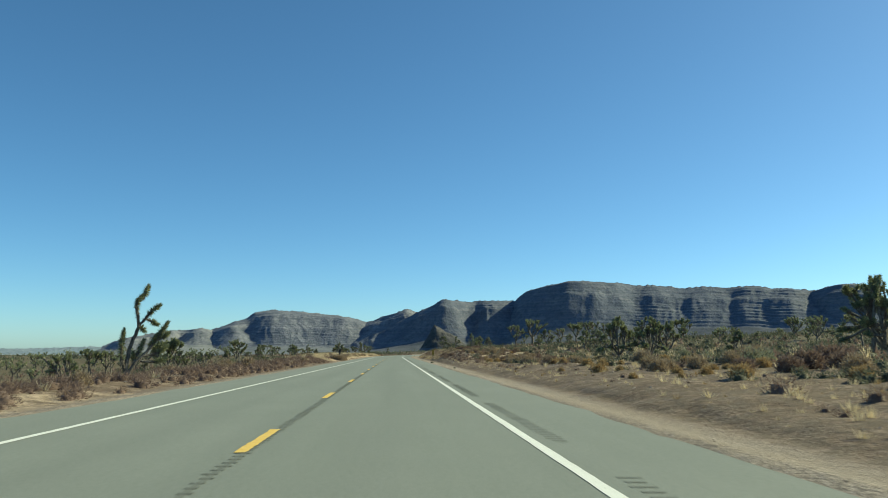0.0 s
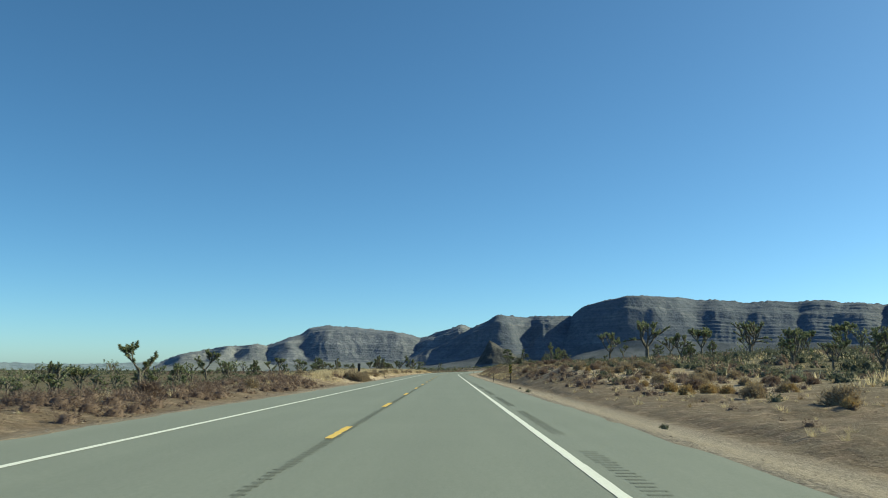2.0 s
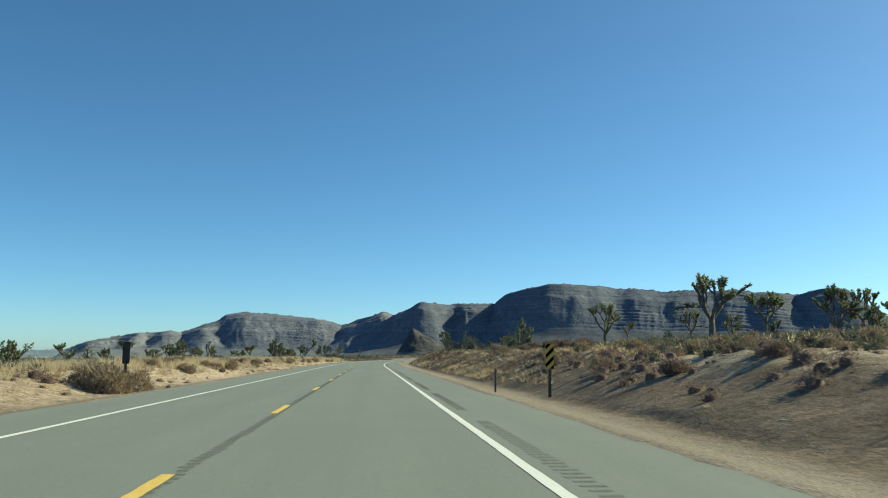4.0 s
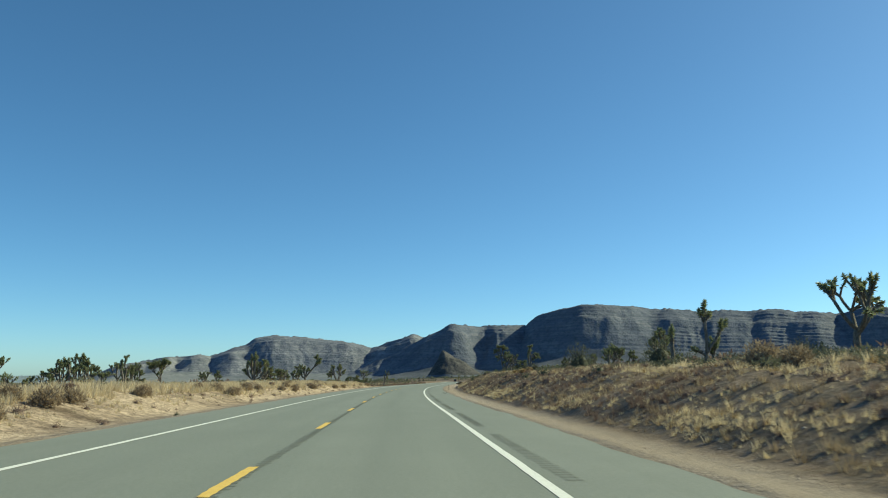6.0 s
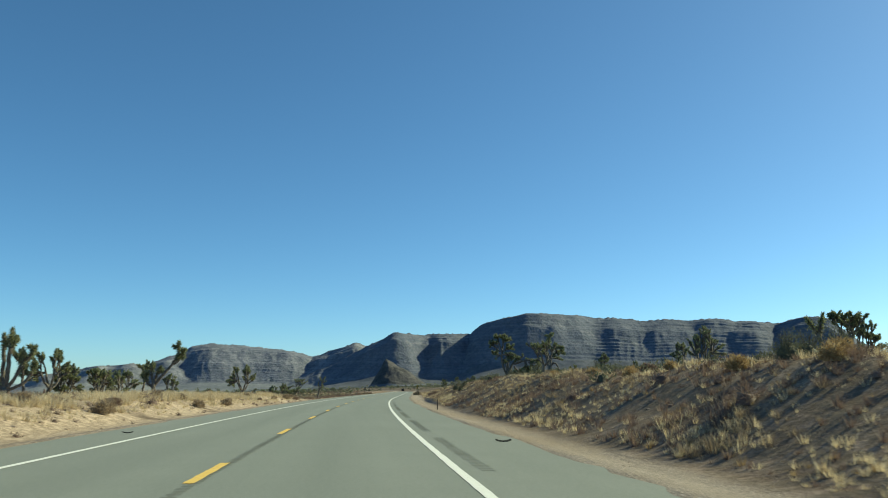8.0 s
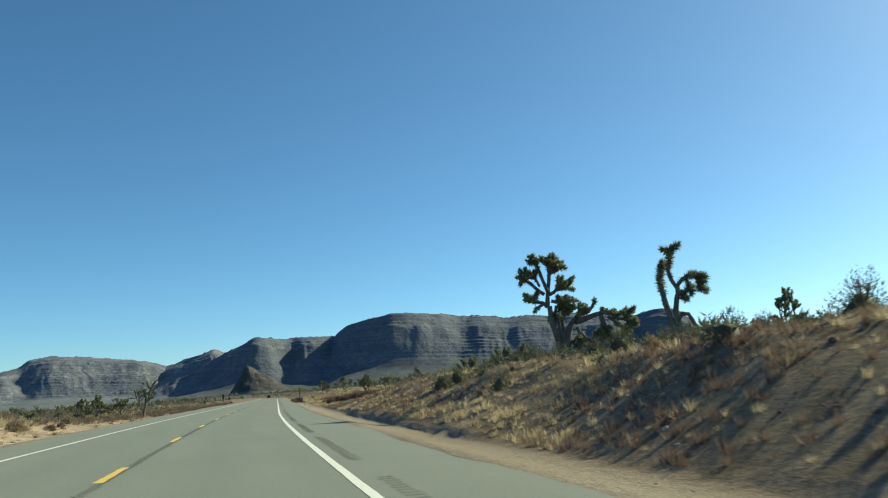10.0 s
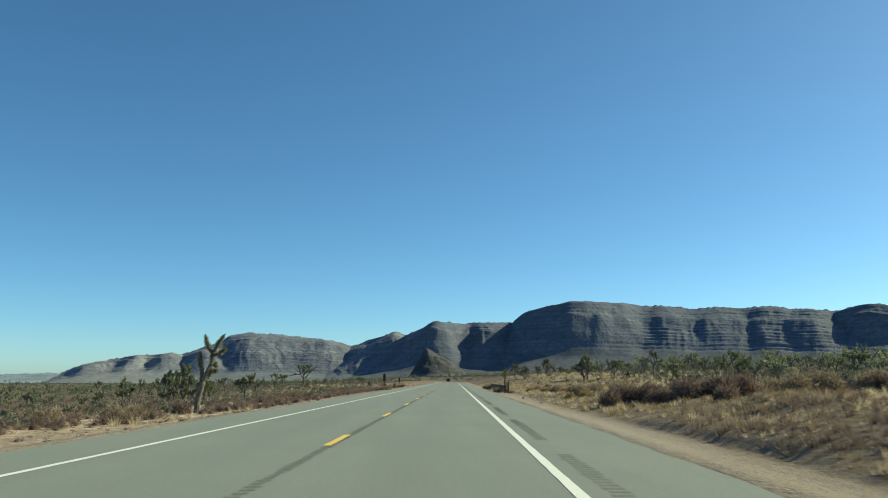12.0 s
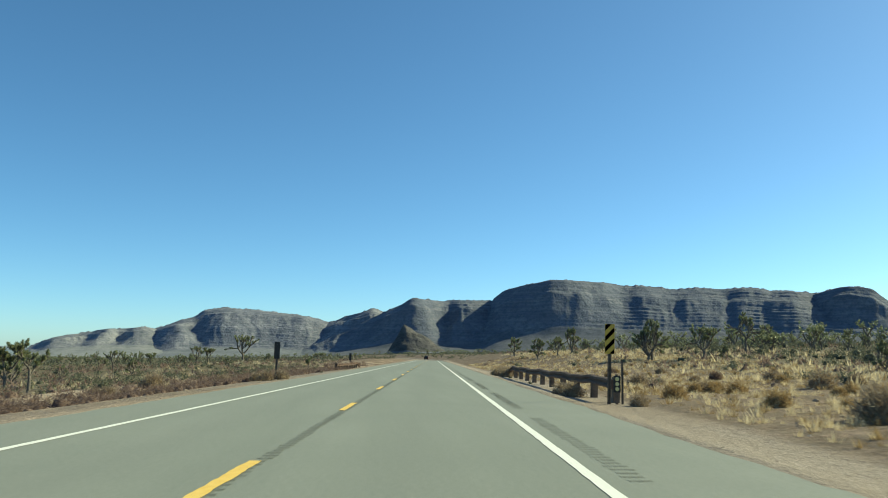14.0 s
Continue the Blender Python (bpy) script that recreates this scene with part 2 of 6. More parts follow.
RIGHT_LINE, LEFT_LINE = 3.905, 3.39
RIGHT_EDGE, LEFT_EDGE = 6.3, 5.4


def smooth(a, b, v):
    t = np.clip((np.asarray(v, float) - a) / (b - a), 0, 1)
    return t * t * (3 - 2 * t)


STATIONS = np.arange(-6000.0, 6001.0, 1.0)
HEADING = BEND_K * np.clip(STATIONS - BEND_A, 0, BEND_B - BEND_A) - 0.0011 * np.clip(STATIONS - 700, 0, 160)
CENTRE_X = np.cumsum(np.tan(HEADING))
CENTRE_X -= np.interp(0, STATIONS, CENTRE_X)


def road_x(y):
    return np.interp(y, STATIONS, CENTRE_X)


def hash2(ix, iy, seed):
    h = (ix * 374761393 + iy * 668265263 + seed * 974634777) & 0xFFFFFFFF
    h = ((h ^ (h >> 13)) * 1274126177) & 0xFFFFFFFF
    return ((h ^ (h >> 16)) & 0xFFFF) / 65535.0


def vnoise(x, y, seed=0):
    x, y = np.asarray(x, float), np.asarray(y, float)
    ix, iy = np.floor(x).astype(np.int64), np.floor(y).astype(np.int64)
    fx, fy = x - ix, y - iy
    fx, fy = fx * fx * (3 - 2 * fx), fy * fy * (3 - 2 * fy)
    a, b = hash2(ix, iy, seed), hash2(ix + 1, iy, seed)
    c, d = hash2(ix, iy + 1, seed), hash2(ix + 1, iy + 1, seed)
    return (a + (b - a) * fx) * (1 - fy) + (c + (d - c) * fx) * fy


def fbm(x, y, octaves=4, seed=0):
    s, amp, tot = 0.0, 1.0, 0.0
    for o in range(octaves):
        s = s + amp * vnoise(x * 2 ** o, y * 2 ** o, seed + o)
        tot += amp
        amp *= 0.5
    return s / tot


# Height of the cut bank to the right and of the sandy berm to the left, along y.
BANK_Y = [-60, 0, 60, 95, 115, 132, 150, 200, 260, 300, 326, 345, 372, 395, 450, 700, 900]
BANK_H = [0.5, 0.5, 0.5, 0.35, 0.5, 1.4, 1.7, 1.9, 2.0, 2.45, 2.35, 1.85, 0.75, 0.3, 0.1, 0.4, 0.2]
BERM_Y = [-60, 100, 120, 140, 190, 300, 340, 365, 450, 520, 640, 760]
BERM_H = [0.05, 0.1, 0.3, 0.6, 0.7, 0.65, 0.4, 0.05, 0.05, 0.15, 0.5, 0.2]


def land(l, y):
    """Height of the ground at l metres to the right of the centre line."""
    l, y = np.asarray(l, float), np.asarray(y, float)
    hr = np.interp(y, BANK_Y, BANK_H) * (0.85 + 0.3 * fbm(y / 23, l / 40, 3, 5))
    hl = np.interp(y, BERM_Y, BERM_H) * (0.7 + 0.6 * fbm(y / 17, l / 60, 3, 9))
    right = hr * smooth(8.4, 14.4, l + 1.6 * (fbm(y / 6, l / 9, 3, 21) - 0.5))
    left = hl * smooth(-7.6, -12.0, l + 1.2 * (fbm(y / 5, l / 7, 3, 31) - 0.5))
    left = left - 0.45 * hl * smooth(-16, -40, l)
    off = np.maximum(l - RIGHT_EDGE, -LEFT_EDGE - l)
    lumps = smooth(1.5, 7, off) * ((fbm(l / 2.2, y / 2.2, 4, 41) - 0.5) * (0.34 + 0.6 * smooth(8.5, 11, l) * (1 - smooth(15, 18, l)) * np.interp(y, [120, 160, 360, 385], [0.4, 1, 1, 0.4])) + (fbm(l / 14, y / 14, 3, 51) - 0.5) * 0.5)
    ditch = -np.interp(y, [0, 405, 425, 480, 500], [0.16, 0.16, 0.0, 0.0, 0.14]) * smooth(0.4, 1.6, off) * (1 - smooth(2.2, 4.0, off))
    verge = -0.02 - 0.05 * smooth(0.0, 1.0, off)
    far = np.hypot(l, np.maximum(np.abs(y - 200) - 300, 0))
    sink = -26 * smooth(500, 4200, far) + 3.0 * (fbm(l / 160, y / 160, 3, 61) - 0.5) * smooth(60, 600, far)
    rise = 0.055 * np.clip(l - 15, 0, 110) * np.interp(y, [-60, 60, 180, 340, 400, 700], [0.8, 0.9, 1.0, 1.0, 0.75, 0.7])
    fall = -0.035 * np.clip(-l - 13, 0, 45) * np.interp(y, [0, 110, 150, 220, 260, 330, 400, 470], [1.4, 2.6, 2.8, 1.8, 0.5, 0.5, 1.3, 1.9]) - 1.0 * smooth(-9.5, -16, l) * np.interp(y, [-60, 80, 115, 150], [1, 1, 0.3, 0]) - 0.022 * np.clip(-l - 58, 0, 170)
    fall = fall - np.interp(y, [330, 385, 520, 600], [0.0, 0.65, 0.65, 0.0]) * smooth(-6.3, -11, l)
    # past the culvert the flats rise to the right and the plain lies higher to the left
    rise = rise + 1.9 * smooth(455, 540, y) * smooth(9, 24, l) + 1.1 * smooth(480, 560, y) * smooth(-24, -42, l)
    sink = sink + rise + fall
    under = -0.25 * (1 - smooth(-0.72, -0.6, off))
    # a small washed-out step along the foot of the bank
    step = np.interp(y, [-60, 90, 120, 160, 280, 300, 375, 400, 430, 470], [0.10, 0.10, 0.16, 0.12, 0.14, 0.22, 0.18, 0.14, 0.08, 0.0]) * smooth(8.6, 9.1, l + 2.0 * (fbm(y / 2.5, l * 0, 4, 131) - 0.5)) * np.clip(2.2 * fbm(y / 5, l * 0, 3, 133) - 0.5, 0, 1.2) * (1 - smooth(9.5, 13, l))
    # and a deeper, unbroken one where the wash has cut under it
    edge = 8.45 + 0.55 * (fbm(y / 3.1, l * 0, 3, 137) - 0.5)
    step = step + 0.21 * (0.6 + 0.8 * fbm(y / 1.6, l * 0, 3, 139)) * np.interp(y, [310, 318, 342, 348], [0.0, 0.9, 1.0, 0.0]) * smooth(edge, edge + 0.22, l) * (1 - smooth(9.8, 13, l))
    right = right + step
    ragged = 0.02 + 0.06 * (fbm(l / 0.5, y / 1.3, 3, 111) - 0.5) + 0.05 * (fbm(l / 3, y / 7, 2, 117) - 0.5) - 0.10 * smooth(0.0, -0.55, off)
    creep = (ragged - verge) * smooth(-0.62, -0.5, off) * (1 - smooth(0.05, 0.5, off))
    return right + left + lumps + ditch + verge + sink + under + creep * np.interp(far, [0, 300, 600], [1, 1, 0])


def mesh_from(name, verts, faces, mat, smooth_shade=False):
    me = bpy.data.meshes.new(name)
    verts, faces = np.asarray(verts, np.float32), np.asarray(faces, np.int32)
    me.vertices.add(len(verts))
    me.vertices.foreach_set("co", verts.ravel())
    # a quad whose last two corners are one is a triangle
    keep = np.ones(faces.shape, bool)
    keep[:, -1] = faces[:, -1] != faces[:, -2]
    sizes = keep.sum(1)
    loops = faces[keep]
    me.loops.add(len(loops))
    me.loops.foreach_set("vertex_index", loops)
    me.polygons.add(len(faces))
    me.polygons.foreach_set("loop_start", np.concatenate([[0], np.cumsum(sizes)[:-1]]).astype(np.int32))
    me.polygons.foreach_set("use_smooth", np.full(len(faces), smooth_shade))
    me.update(calc_edges=True)
    me.materials.append(mat)
    return me


def grid_faces(rows, cols):
    i = np.arange(rows - 1)[:, None] * cols + np.arange(cols - 1)[None, :]
    i = i.ravel()
    return np.stack([i, i + 1, i + cols + 1, i + cols], 1)


def set_attr(me, name, values):
    a = me.attributes.new(name, "FLOAT", "POINT")
    a.data.foreach_set("value", np.asarray(values, np.float32).ravel())


def spread(near, far, n):
    return near * (far / near) ** (np.arange(1, n + 1) / n)


def build_ground():
    ls = np.concatenate([-spread(60, 4900, 34)[::-1], np.arange(-60, -20, 2.0), np.arange(-20, -6.2, 0.5), [-6.0, -5.8, -5.6, -5.4, -5.25, -5.1, -4.95, -4.8, -4.6, -2, 2, 5.5, 5.7, 5.85, 6.0, 6.15, 6.3, 6.5],
                         np.arange(6.8, 8.2, 0.35), np.arange(8.2, 9.6, 0.14), np.arange(9.7, 22, 0.5), np.arange(22, 60, 2.0), spread(60, 4900, 34)])
    ys = np.concatenate([-spread(60, 4900, 16)[::-1], np.arange(-59, 560, 0.9), np.arange(560, 760, 2.5), spread(760, 5200, 40)])
    L, Y = np.meshgrid(ls, ys)
    Z = land(L, Y)
    X = L + road_x(Y)
    me = mesh_from("ground", np.stack([X, Y, Z], -1).reshape(-1, 3), grid_faces(len(ys), len(ls)), DIRT, True)
    off = np.maximum(L - RIGHT_EDGE, -LEFT_EDGE - L)
    patch = smooth(0.36, 0.6, fbm(L / 5, Y / 7, 3, 151))
    sand_l = (0.55 + 0.45 * patch) * np.interp(Y, [0, 30, 60, 118, 134, 330, 362, 480, 560, 700], [0.7, 0.55, 0.25, 0.3, 0.95, 0.95, 0.85, 0.6, 0.5, 0.3]) * smooth(-6.0, -7.2, L) * (1 - smooth(-19, -30, L))
    sand_r = np.interp(Y, [0, 80, 110, 150, 200, 380, 400, 700], [0.1, 0.1, 0.75, 0.6, 0.1, 0.1, 0.25, 0.3]) * smooth(9.5, 14, L) * (1 - smooth(30, 50, L))
    set_attr(me, "sand", sand_l + sand_r)
    set_attr(me, "gravel", np.where(L > 0, 1 - smooth(1.7, 2.7, off), 0.8 * (1 - smooth(0.9, 2.6, off + 1.2 * (fbm(L / 1.5, Y / 2.5, 3, 141) - 0.5)))))
    set_attr(me, "scrub", 0.95 * smooth(9, 26, off + 5 * (fbm(L / 9, Y / 9, 3, 71) - 0.5)))
    ob = new("ground", me)
    return tagged(ob, "reddish sandy desert ground with scrub and gravel verges", "ground", kind="structure")


def strip(name, l0, l1, y0, y1, z, mat, step=2.0, parent=None, thick=0.0):
    ys = np.arange(y0, y1 + 1e-6, (y1 - y0) / max(1, round((y1 - y0) / step)))
    x = road_x(ys)
    prof = [(l0, z - thick), (l0, z), (l1, z), (l1, z - thick)] if thick else [(l0, z), (l1, z)]
    v = np.stack([np.stack([x + a, ys, np.full_like(ys, b)], -1) for a, b in prof], 1).reshape(-1, 3)
    ob = new(name, mesh_from(name, v, grid_faces(len(ys), len(prof))[:, ::-1], mat))
    if parent:
        ob.parent = parent
    return ob


def fray(ob, amount, seed):
    """Worn, uneven edges of a painted line."""
    me = ob.data
    n = len(me.vertices)
    co = np.empty(n * 3, np.float32)
    me.vertices.foreach_get("co", co)
    co = co.reshape(-1, 3)
    r = np.random.RandomState(seed)
    co[:, 0] += (r.rand(n) - 0.5) * 2 * amount
    co[[0, 1, -2, -1], 1] += (r.rand(4) - 0.5) * 6 * amount
    me.vertices.foreach_set("co", co.ravel())
    me.update()
    return ob


def bars(name, l0, l1, starts, length, z, mat, parent):
    """Milled grooves: short bars across the line of travel."""
    starts = np.asarray(starts, float)
    x = road_x(starts)
    r = np.random.RandomState(3)
    j = (r.rand(len(starts), 2) - 0.5) * 0.06
    a, b = x + l0 + j[:, 0], x + l1 + j[:, 1]
    v = np.stack([np.stack([a, starts, a * 0 + z], -1), np.stack([b, starts, a * 0 + z], -1),
                  np.stack([b, starts + length, a * 0 + z], -1), np.stack([a, starts + length, a * 0 + z], -1)], 1).reshape(-1, 3)
    f = np.arange(len(starts) * 4).reshape(-1, 4)
    ob = new(name, mesh_from(name, v, f, mat))
    ob.parent = parent
    return tagged(ob, "dark milled rumble strip grooves", kind="stuff")


def build_road():
    road = strip("road", -LEFT_EDGE, RIGHT_EDGE, -60, 1200, 0.0, ASPHALT, 2.0, None, 0.12)
    n = len(road.data.vertices) // 4
    set_attr(road.data, "across", np.tile([-LEFT_EDGE, -LEFT_EDGE, RIGHT_EDGE, RIGHT_EDGE], n))
    tagged(road, "grey asphalt two-lane desert highway with paved shoulders", "road", kind="structure")
    right = fray(strip("edge_line", RIGHT_LINE - 0.075, RIGHT_LINE + 0.075, -60, 1100, 0.006, WHITE_PAINT, 0.4, road), 0.007, 5)
    for v in right.data.vertices:
        # the lane narrows a little into the bend
        v.co.x -= 0.07 * float(smooth(195, 240, v.co.y))
    tagged(right, "solid white edge line")
    tagged(fray(strip("edge_line", -LEFT_LINE - 0.068, -LEFT_LINE + 0.068, -60, 1100, 0.006, WHITE_PAINT, 0.4, road), 0.007, 6), "solid white edge line")
    strip("centre_seal", 0.03, 0.10, -60, 1100, 0.003, TAR, 2.0, road)
    for k in range(-2, 62):
        y = k * 12.192 - 1.37
        tagged(fray(strip("centre_dash", -0.075, 0.075, y, y + 3.05, 0.010, YELLOW_PAINT, 0.17, road), 0.012, k + 9), "worn yellow painted centre dash")
    centre = np.arange(-20, 560, 0.29)
    bars("centre_rumble", -0.02, 0.15, centre, 0.085, 0.0055, GROOVE, road)
    seg = np.arange(-20, 560, 0.29)
    seg = seg[((seg - 97.5) % 12.192) < 9.0]
    bars("shoulder_rumble", RIGHT_LINE + 0.28, RIGHT_LINE + 0.54, seg, 0.09, 0.004, GROOVE, road)
    return road


# ---- mountains ----
HUB = (5.0, 200.0)
BEDS = np.cumsum(np.random.RandomState(12).uniform(0.018, 0.058, 40))


def gullies(s, w, seed, lengths=(760, 340, 150, 60), weights=(1.1, 0.65, 0.34, 0.2)):
    """Drainage cut into a front: sharp valleys between rounded ribs, s metres along it and w metres up it."""
    out = 0.0
    for k, (size, amp) in enumerate(zip(lengths, weights)):
        bend = 0.55 * (fbm(s / size * 0.7, w / size * 0.55, 2, seed + 31 * k) - 0.5)
        n = vnoise(s / size + bend, w / size * 0.40 + 3.7 * k, seed + 7 * k + 1)
        rib = 1 - np.abs(2 * n - 1)
        out = out + amp * (rib ** 0.8 - 0.55)
    return out


def beds(h, strength):
    """Level beds of unequal thickness: a hard bed stands as a step with a bench on top, a soft one stays a slope."""
    i = np.clip(np.searchsorted(BEDS, h, side="right"), 1, len(BEDS) - 1)
    a, b = BEDS[i - 1], BEDS[i]
    f = np.clip((h - a) / (b - a), 0, 1)
    hard = hash2(i.astype(np.int64), i.astype(np.int64) * 0 + 5, 77)
    stepped = a + (b - a) * (0.10 * f + 0.90 * smooth(0.60, 0.80, f))
    return h + strength * (0.45 + 0.55 * hard) * (stepped - h)


def massif(name, label, crest, foot, radius, depth, mat, seed, apron=0.45, bench=0.72, cliff=0.88, rough=1.0, step=0.06, pushes=()):
    """A mountain front seen from the plain: crest is a list of (bearing in degrees, height). From the crest a rounded
    cap leads to the rim cliff, ledged slopes below it and a long smooth apron of scree."""
    bear = np.arange(crest[0][0], crest[-1][0] + 1e-6, step)
    h = np.interp(bear, [c[0] for c in crest], [c[1] for c in crest])
    k = np.exp(-0.5 * (np.arange(-9, 10) / 2.4) ** 2)
    h = np.convolve(np.pad(h, 9, mode="edge"), k / k.sum(), "valid")
    u = np.concatenate([[-0.03], np.linspace(0, 0.42, 14)[:-1], np.linspace(0.42, 0.90, 135)[:-1], np.linspace(0.90, 1.0, 12), np.linspace(1.03, 1.3, 6)])
    B, U = np.meshgrid(bear, u)
    Hh = np.broadcast_to(h, B.shape) - foot
    front = np.clip(U, 0, 1)
    R = radius - depth * (1 - U)
    a = np.radians(B)
    X, Y = HUB[0] + R * np.sin(a), HUB[1] + R * np.cos(a)
    along, up = 1.6 * a * radius, 1.6 * front * depth
    # headlands stand forward with a steep flank to the left
    warp = 1.5 * (fbm(along / 420, up / 300, 3, seed + 2) - 0.5)
    bold = sum(amp * smooth(b0, b1, B + warp) * (1 - smooth(b1, b2, B + warp)) for b0, b1, b2, amp in pushes) if pushes else 0.0
    hold = smooth(0.44, 0.72, front) * (1 - smooth(0.90, 1.0, front))
    cut = gullies(along, up, seed) + 0.35 * (fbm(along / 190, up / 130, 3, seed + 23) - 0.5)
    fan = 0.016 * gullies(along, up, seed + 50, (900, 300), (1.0, 0.5)) * smooth(0.05, 0.3, front) * (1 - smooth(0.5, 0.65, front))
    v = np.clip(front + fan + hold * (bold + rough * 0.10 * cut), 0, 1)
    prof = np.interp(v, [0, 0.28, 0.50, 0.60, 0.69, 0.77, 0.83, 0.89, 1.0],
                     [0, apron * 0.34, apron * 0.80, apron + 0.02, apron + 0.60 * (bench - apron), bench, cliff, cliff + 0.035, 1.0])
    # scree buries the foot of the cliffs to uneven heights
    buried = 0.20 * (fbm(along / 260, up / 900, 3, seed + 37) - 0.5)
    prof = prof + buried * smooth(apron, bench, prof) * (1 - smooth(cliff - 0.05, 0.97, prof))
    # ledges, strong in some places and lost under scree in others
    strong = 0.38 + 0.80 * smooth(0.38, 0.62, fbm(along / 330, prof * 7, 3, seed + 13))
    prof = beds(prof, strong * smooth(apron * 0.86, apron + 0.05, prof) * (1 - smooth(0.93, 0.99, prof)))
    # clefts split the rim cliff
    cleft = np.abs(2 * vnoise(along / 62, prof * 2.5, seed + 17) - 1) - 0.5 + 0.6 * (vnoise(along / 24, prof * 5, seed + 19) - 0.5)
    prof = np.clip(prof + rough * 0.032 * (0.25 + 0.9 * smooth(0.40, 0.62, fbm(along / 420, prof * 2, 2, seed + 29))) * cleft * smooth(bench - 0.03, bench + 0.06, prof) * (1 - smooth(cliff - 0.02, cliff + 0.05, prof)), 0, 1)
    Z = foot + Hh * np.where(U > 1, 1 - 0.9 * np.maximum(U - 1, 0) ** 1.2, prof)
    Z = np.where(U < 1, foot + (Z - foot) * R / radius, Z)
    Z = np.where(U < 0, foot - 40, Z)
    ends = smooth(bear[0], bear[0] + 0.5, B) * (1 - smooth(bear[-1] - 0.5, bear[-1], B))
    crag = fbm(B * 3.1, B * 0 + seed, 4, seed + 7) - 0.5
    notch = np.floor(6 * fbm(B * 5.3, B * 0 + seed, 3, seed + 9)) / 6 - 0.5
    Z = Z + (crag * 14 * (0.4 + 0.6 * rough) + notch * 13 * (0.35 + 0.65 * rough)) * smooth(0.95, 1.0, U) * ends
    verts = np.stack([X, Y, Z], -1).reshape(-1, 3)
    faces = grid_faces(len(u), len(bear))[:, ::-1]
    high = prof.ravel()[faces].mean(1)
    back = U.ravel()[faces].min(1) >= 1.0
    zone = np.where(back | (high > cliff + 0.03), 2, np.where(high > apron, 1, 0))
    root = tagged(new(name), label, "mountain")
    for k, piece in enumerate(("talus_slope", "cliff_band", "cap")):
        f = faces[zone == k]
        if not len(f):
            continue
        ids, inv = np.unique(f, return_inverse=True)
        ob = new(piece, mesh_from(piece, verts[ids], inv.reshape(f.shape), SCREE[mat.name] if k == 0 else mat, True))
        ob.parent = root
    return root


def build_mountains():
    massif("far_ridge", "low hazy blue ridge beyond the valley", [(-36, 2), (-33, 8), (-30, 14), (-27, 9), (-24, 12), (-22, 20), (-20.5, 24), (-18, 4), (-16, -20)], -40, 4700, 600, HAZED_HILLS, 3, rough=0.4, step=0.09)
    massif("mountain_ridge", "long grey ridge of eroded cliffs", [(-23, -30), (-21.2, -17), (-20.2, 24), (-19, 69), (-17.5, 96), (-15.9, 121), (-14.8, 124), (-13.8, 136), (-12.6, 118), (-10, 90), (-7, 40)], -30, 4750, 1100, HAZED_FAR_ROCK, 11, rough=1.3,
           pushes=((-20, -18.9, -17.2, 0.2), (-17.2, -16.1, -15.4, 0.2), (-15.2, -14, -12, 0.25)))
    massif("mesa", "grey layered mesa with a pale cliff band", [(-17, -28), (-15, 40), (-13.6, 108), (-12.6, 141), (-11.7, 170), (-10.7, 195), (-10.2, 230), (-9.4, 241), (-8.6, 244), (-6.6, 236), (-5, 224), (-3.7, 214), (-2.3, 188), (-0.5, 157), (1.5, 107)], -28, 4650, 1150, HAZED_PALE_ROCK, 23, apron=0.24, bench=0.74, cliff=0.90, rough=0.45,
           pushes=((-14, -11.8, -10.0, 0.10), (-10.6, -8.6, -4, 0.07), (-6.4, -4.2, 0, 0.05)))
    massif("mountain_peak", "small pale peak behind the spur", [(-5.5, -10), (-4.1, 78), (-2.5, 161), (-1.3, 204), (-0.4, 224), (0.2, 237), (0.76, 261), (1.4, 241), (2.6, 205), (4, 125)], -28, 4550, 1000, HAZED_PALE_ROCK, 31, pushes=((-2, 0.2, 2, 0.2),))
    massif("mountain", "dark rugged mountain with a long spur", [(-6.2, -26), (-4.9, -5), (-3.2, 52), (-2.0, 104), (0.0, 176), (1.0, 204), (1.9, 241), (2.7, 266), (3.36, 302), (4.2, 295), (5.5, 287), (6.3, 295), (7.1, 294), (8.9, 296), (10.5, 274), (12, 184)], -26, 4350, 950, HAZED_ROCK, 41, apron=0.36, rough=1.0,
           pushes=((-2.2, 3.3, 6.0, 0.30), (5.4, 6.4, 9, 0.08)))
    massif("big_mesa", "broad dark flat-topped mesa with stepped cliffs", [(3.6, -22), (4.6, 28), (5.8, 84), (6.9, 134), (7.8, 199), (8.4, 259), (9.0, 318), (9.6, 356), (11.1, 388), (12.0, 400), (12.7, 415), (14.2, 411), (15.5, 403), (16.2, 401), (17.6, 386), (18.7, 388), (20.0, 373), (20.9, 364), (22.0, 372), (23.2, 368), (23.9, 362), (24.9, 376), (26.0, 368), (26.7, 355), (27.8, 355), (29.7, 336), (32, 304), (35, 204)], -26, 4450, 1150, HAZED_ROCK, 53, bench=0.74, cliff=0.84, rough=0.48,
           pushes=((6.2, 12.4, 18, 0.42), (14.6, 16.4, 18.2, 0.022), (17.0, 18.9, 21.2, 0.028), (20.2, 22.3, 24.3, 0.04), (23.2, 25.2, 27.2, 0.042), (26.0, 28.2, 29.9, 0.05)))
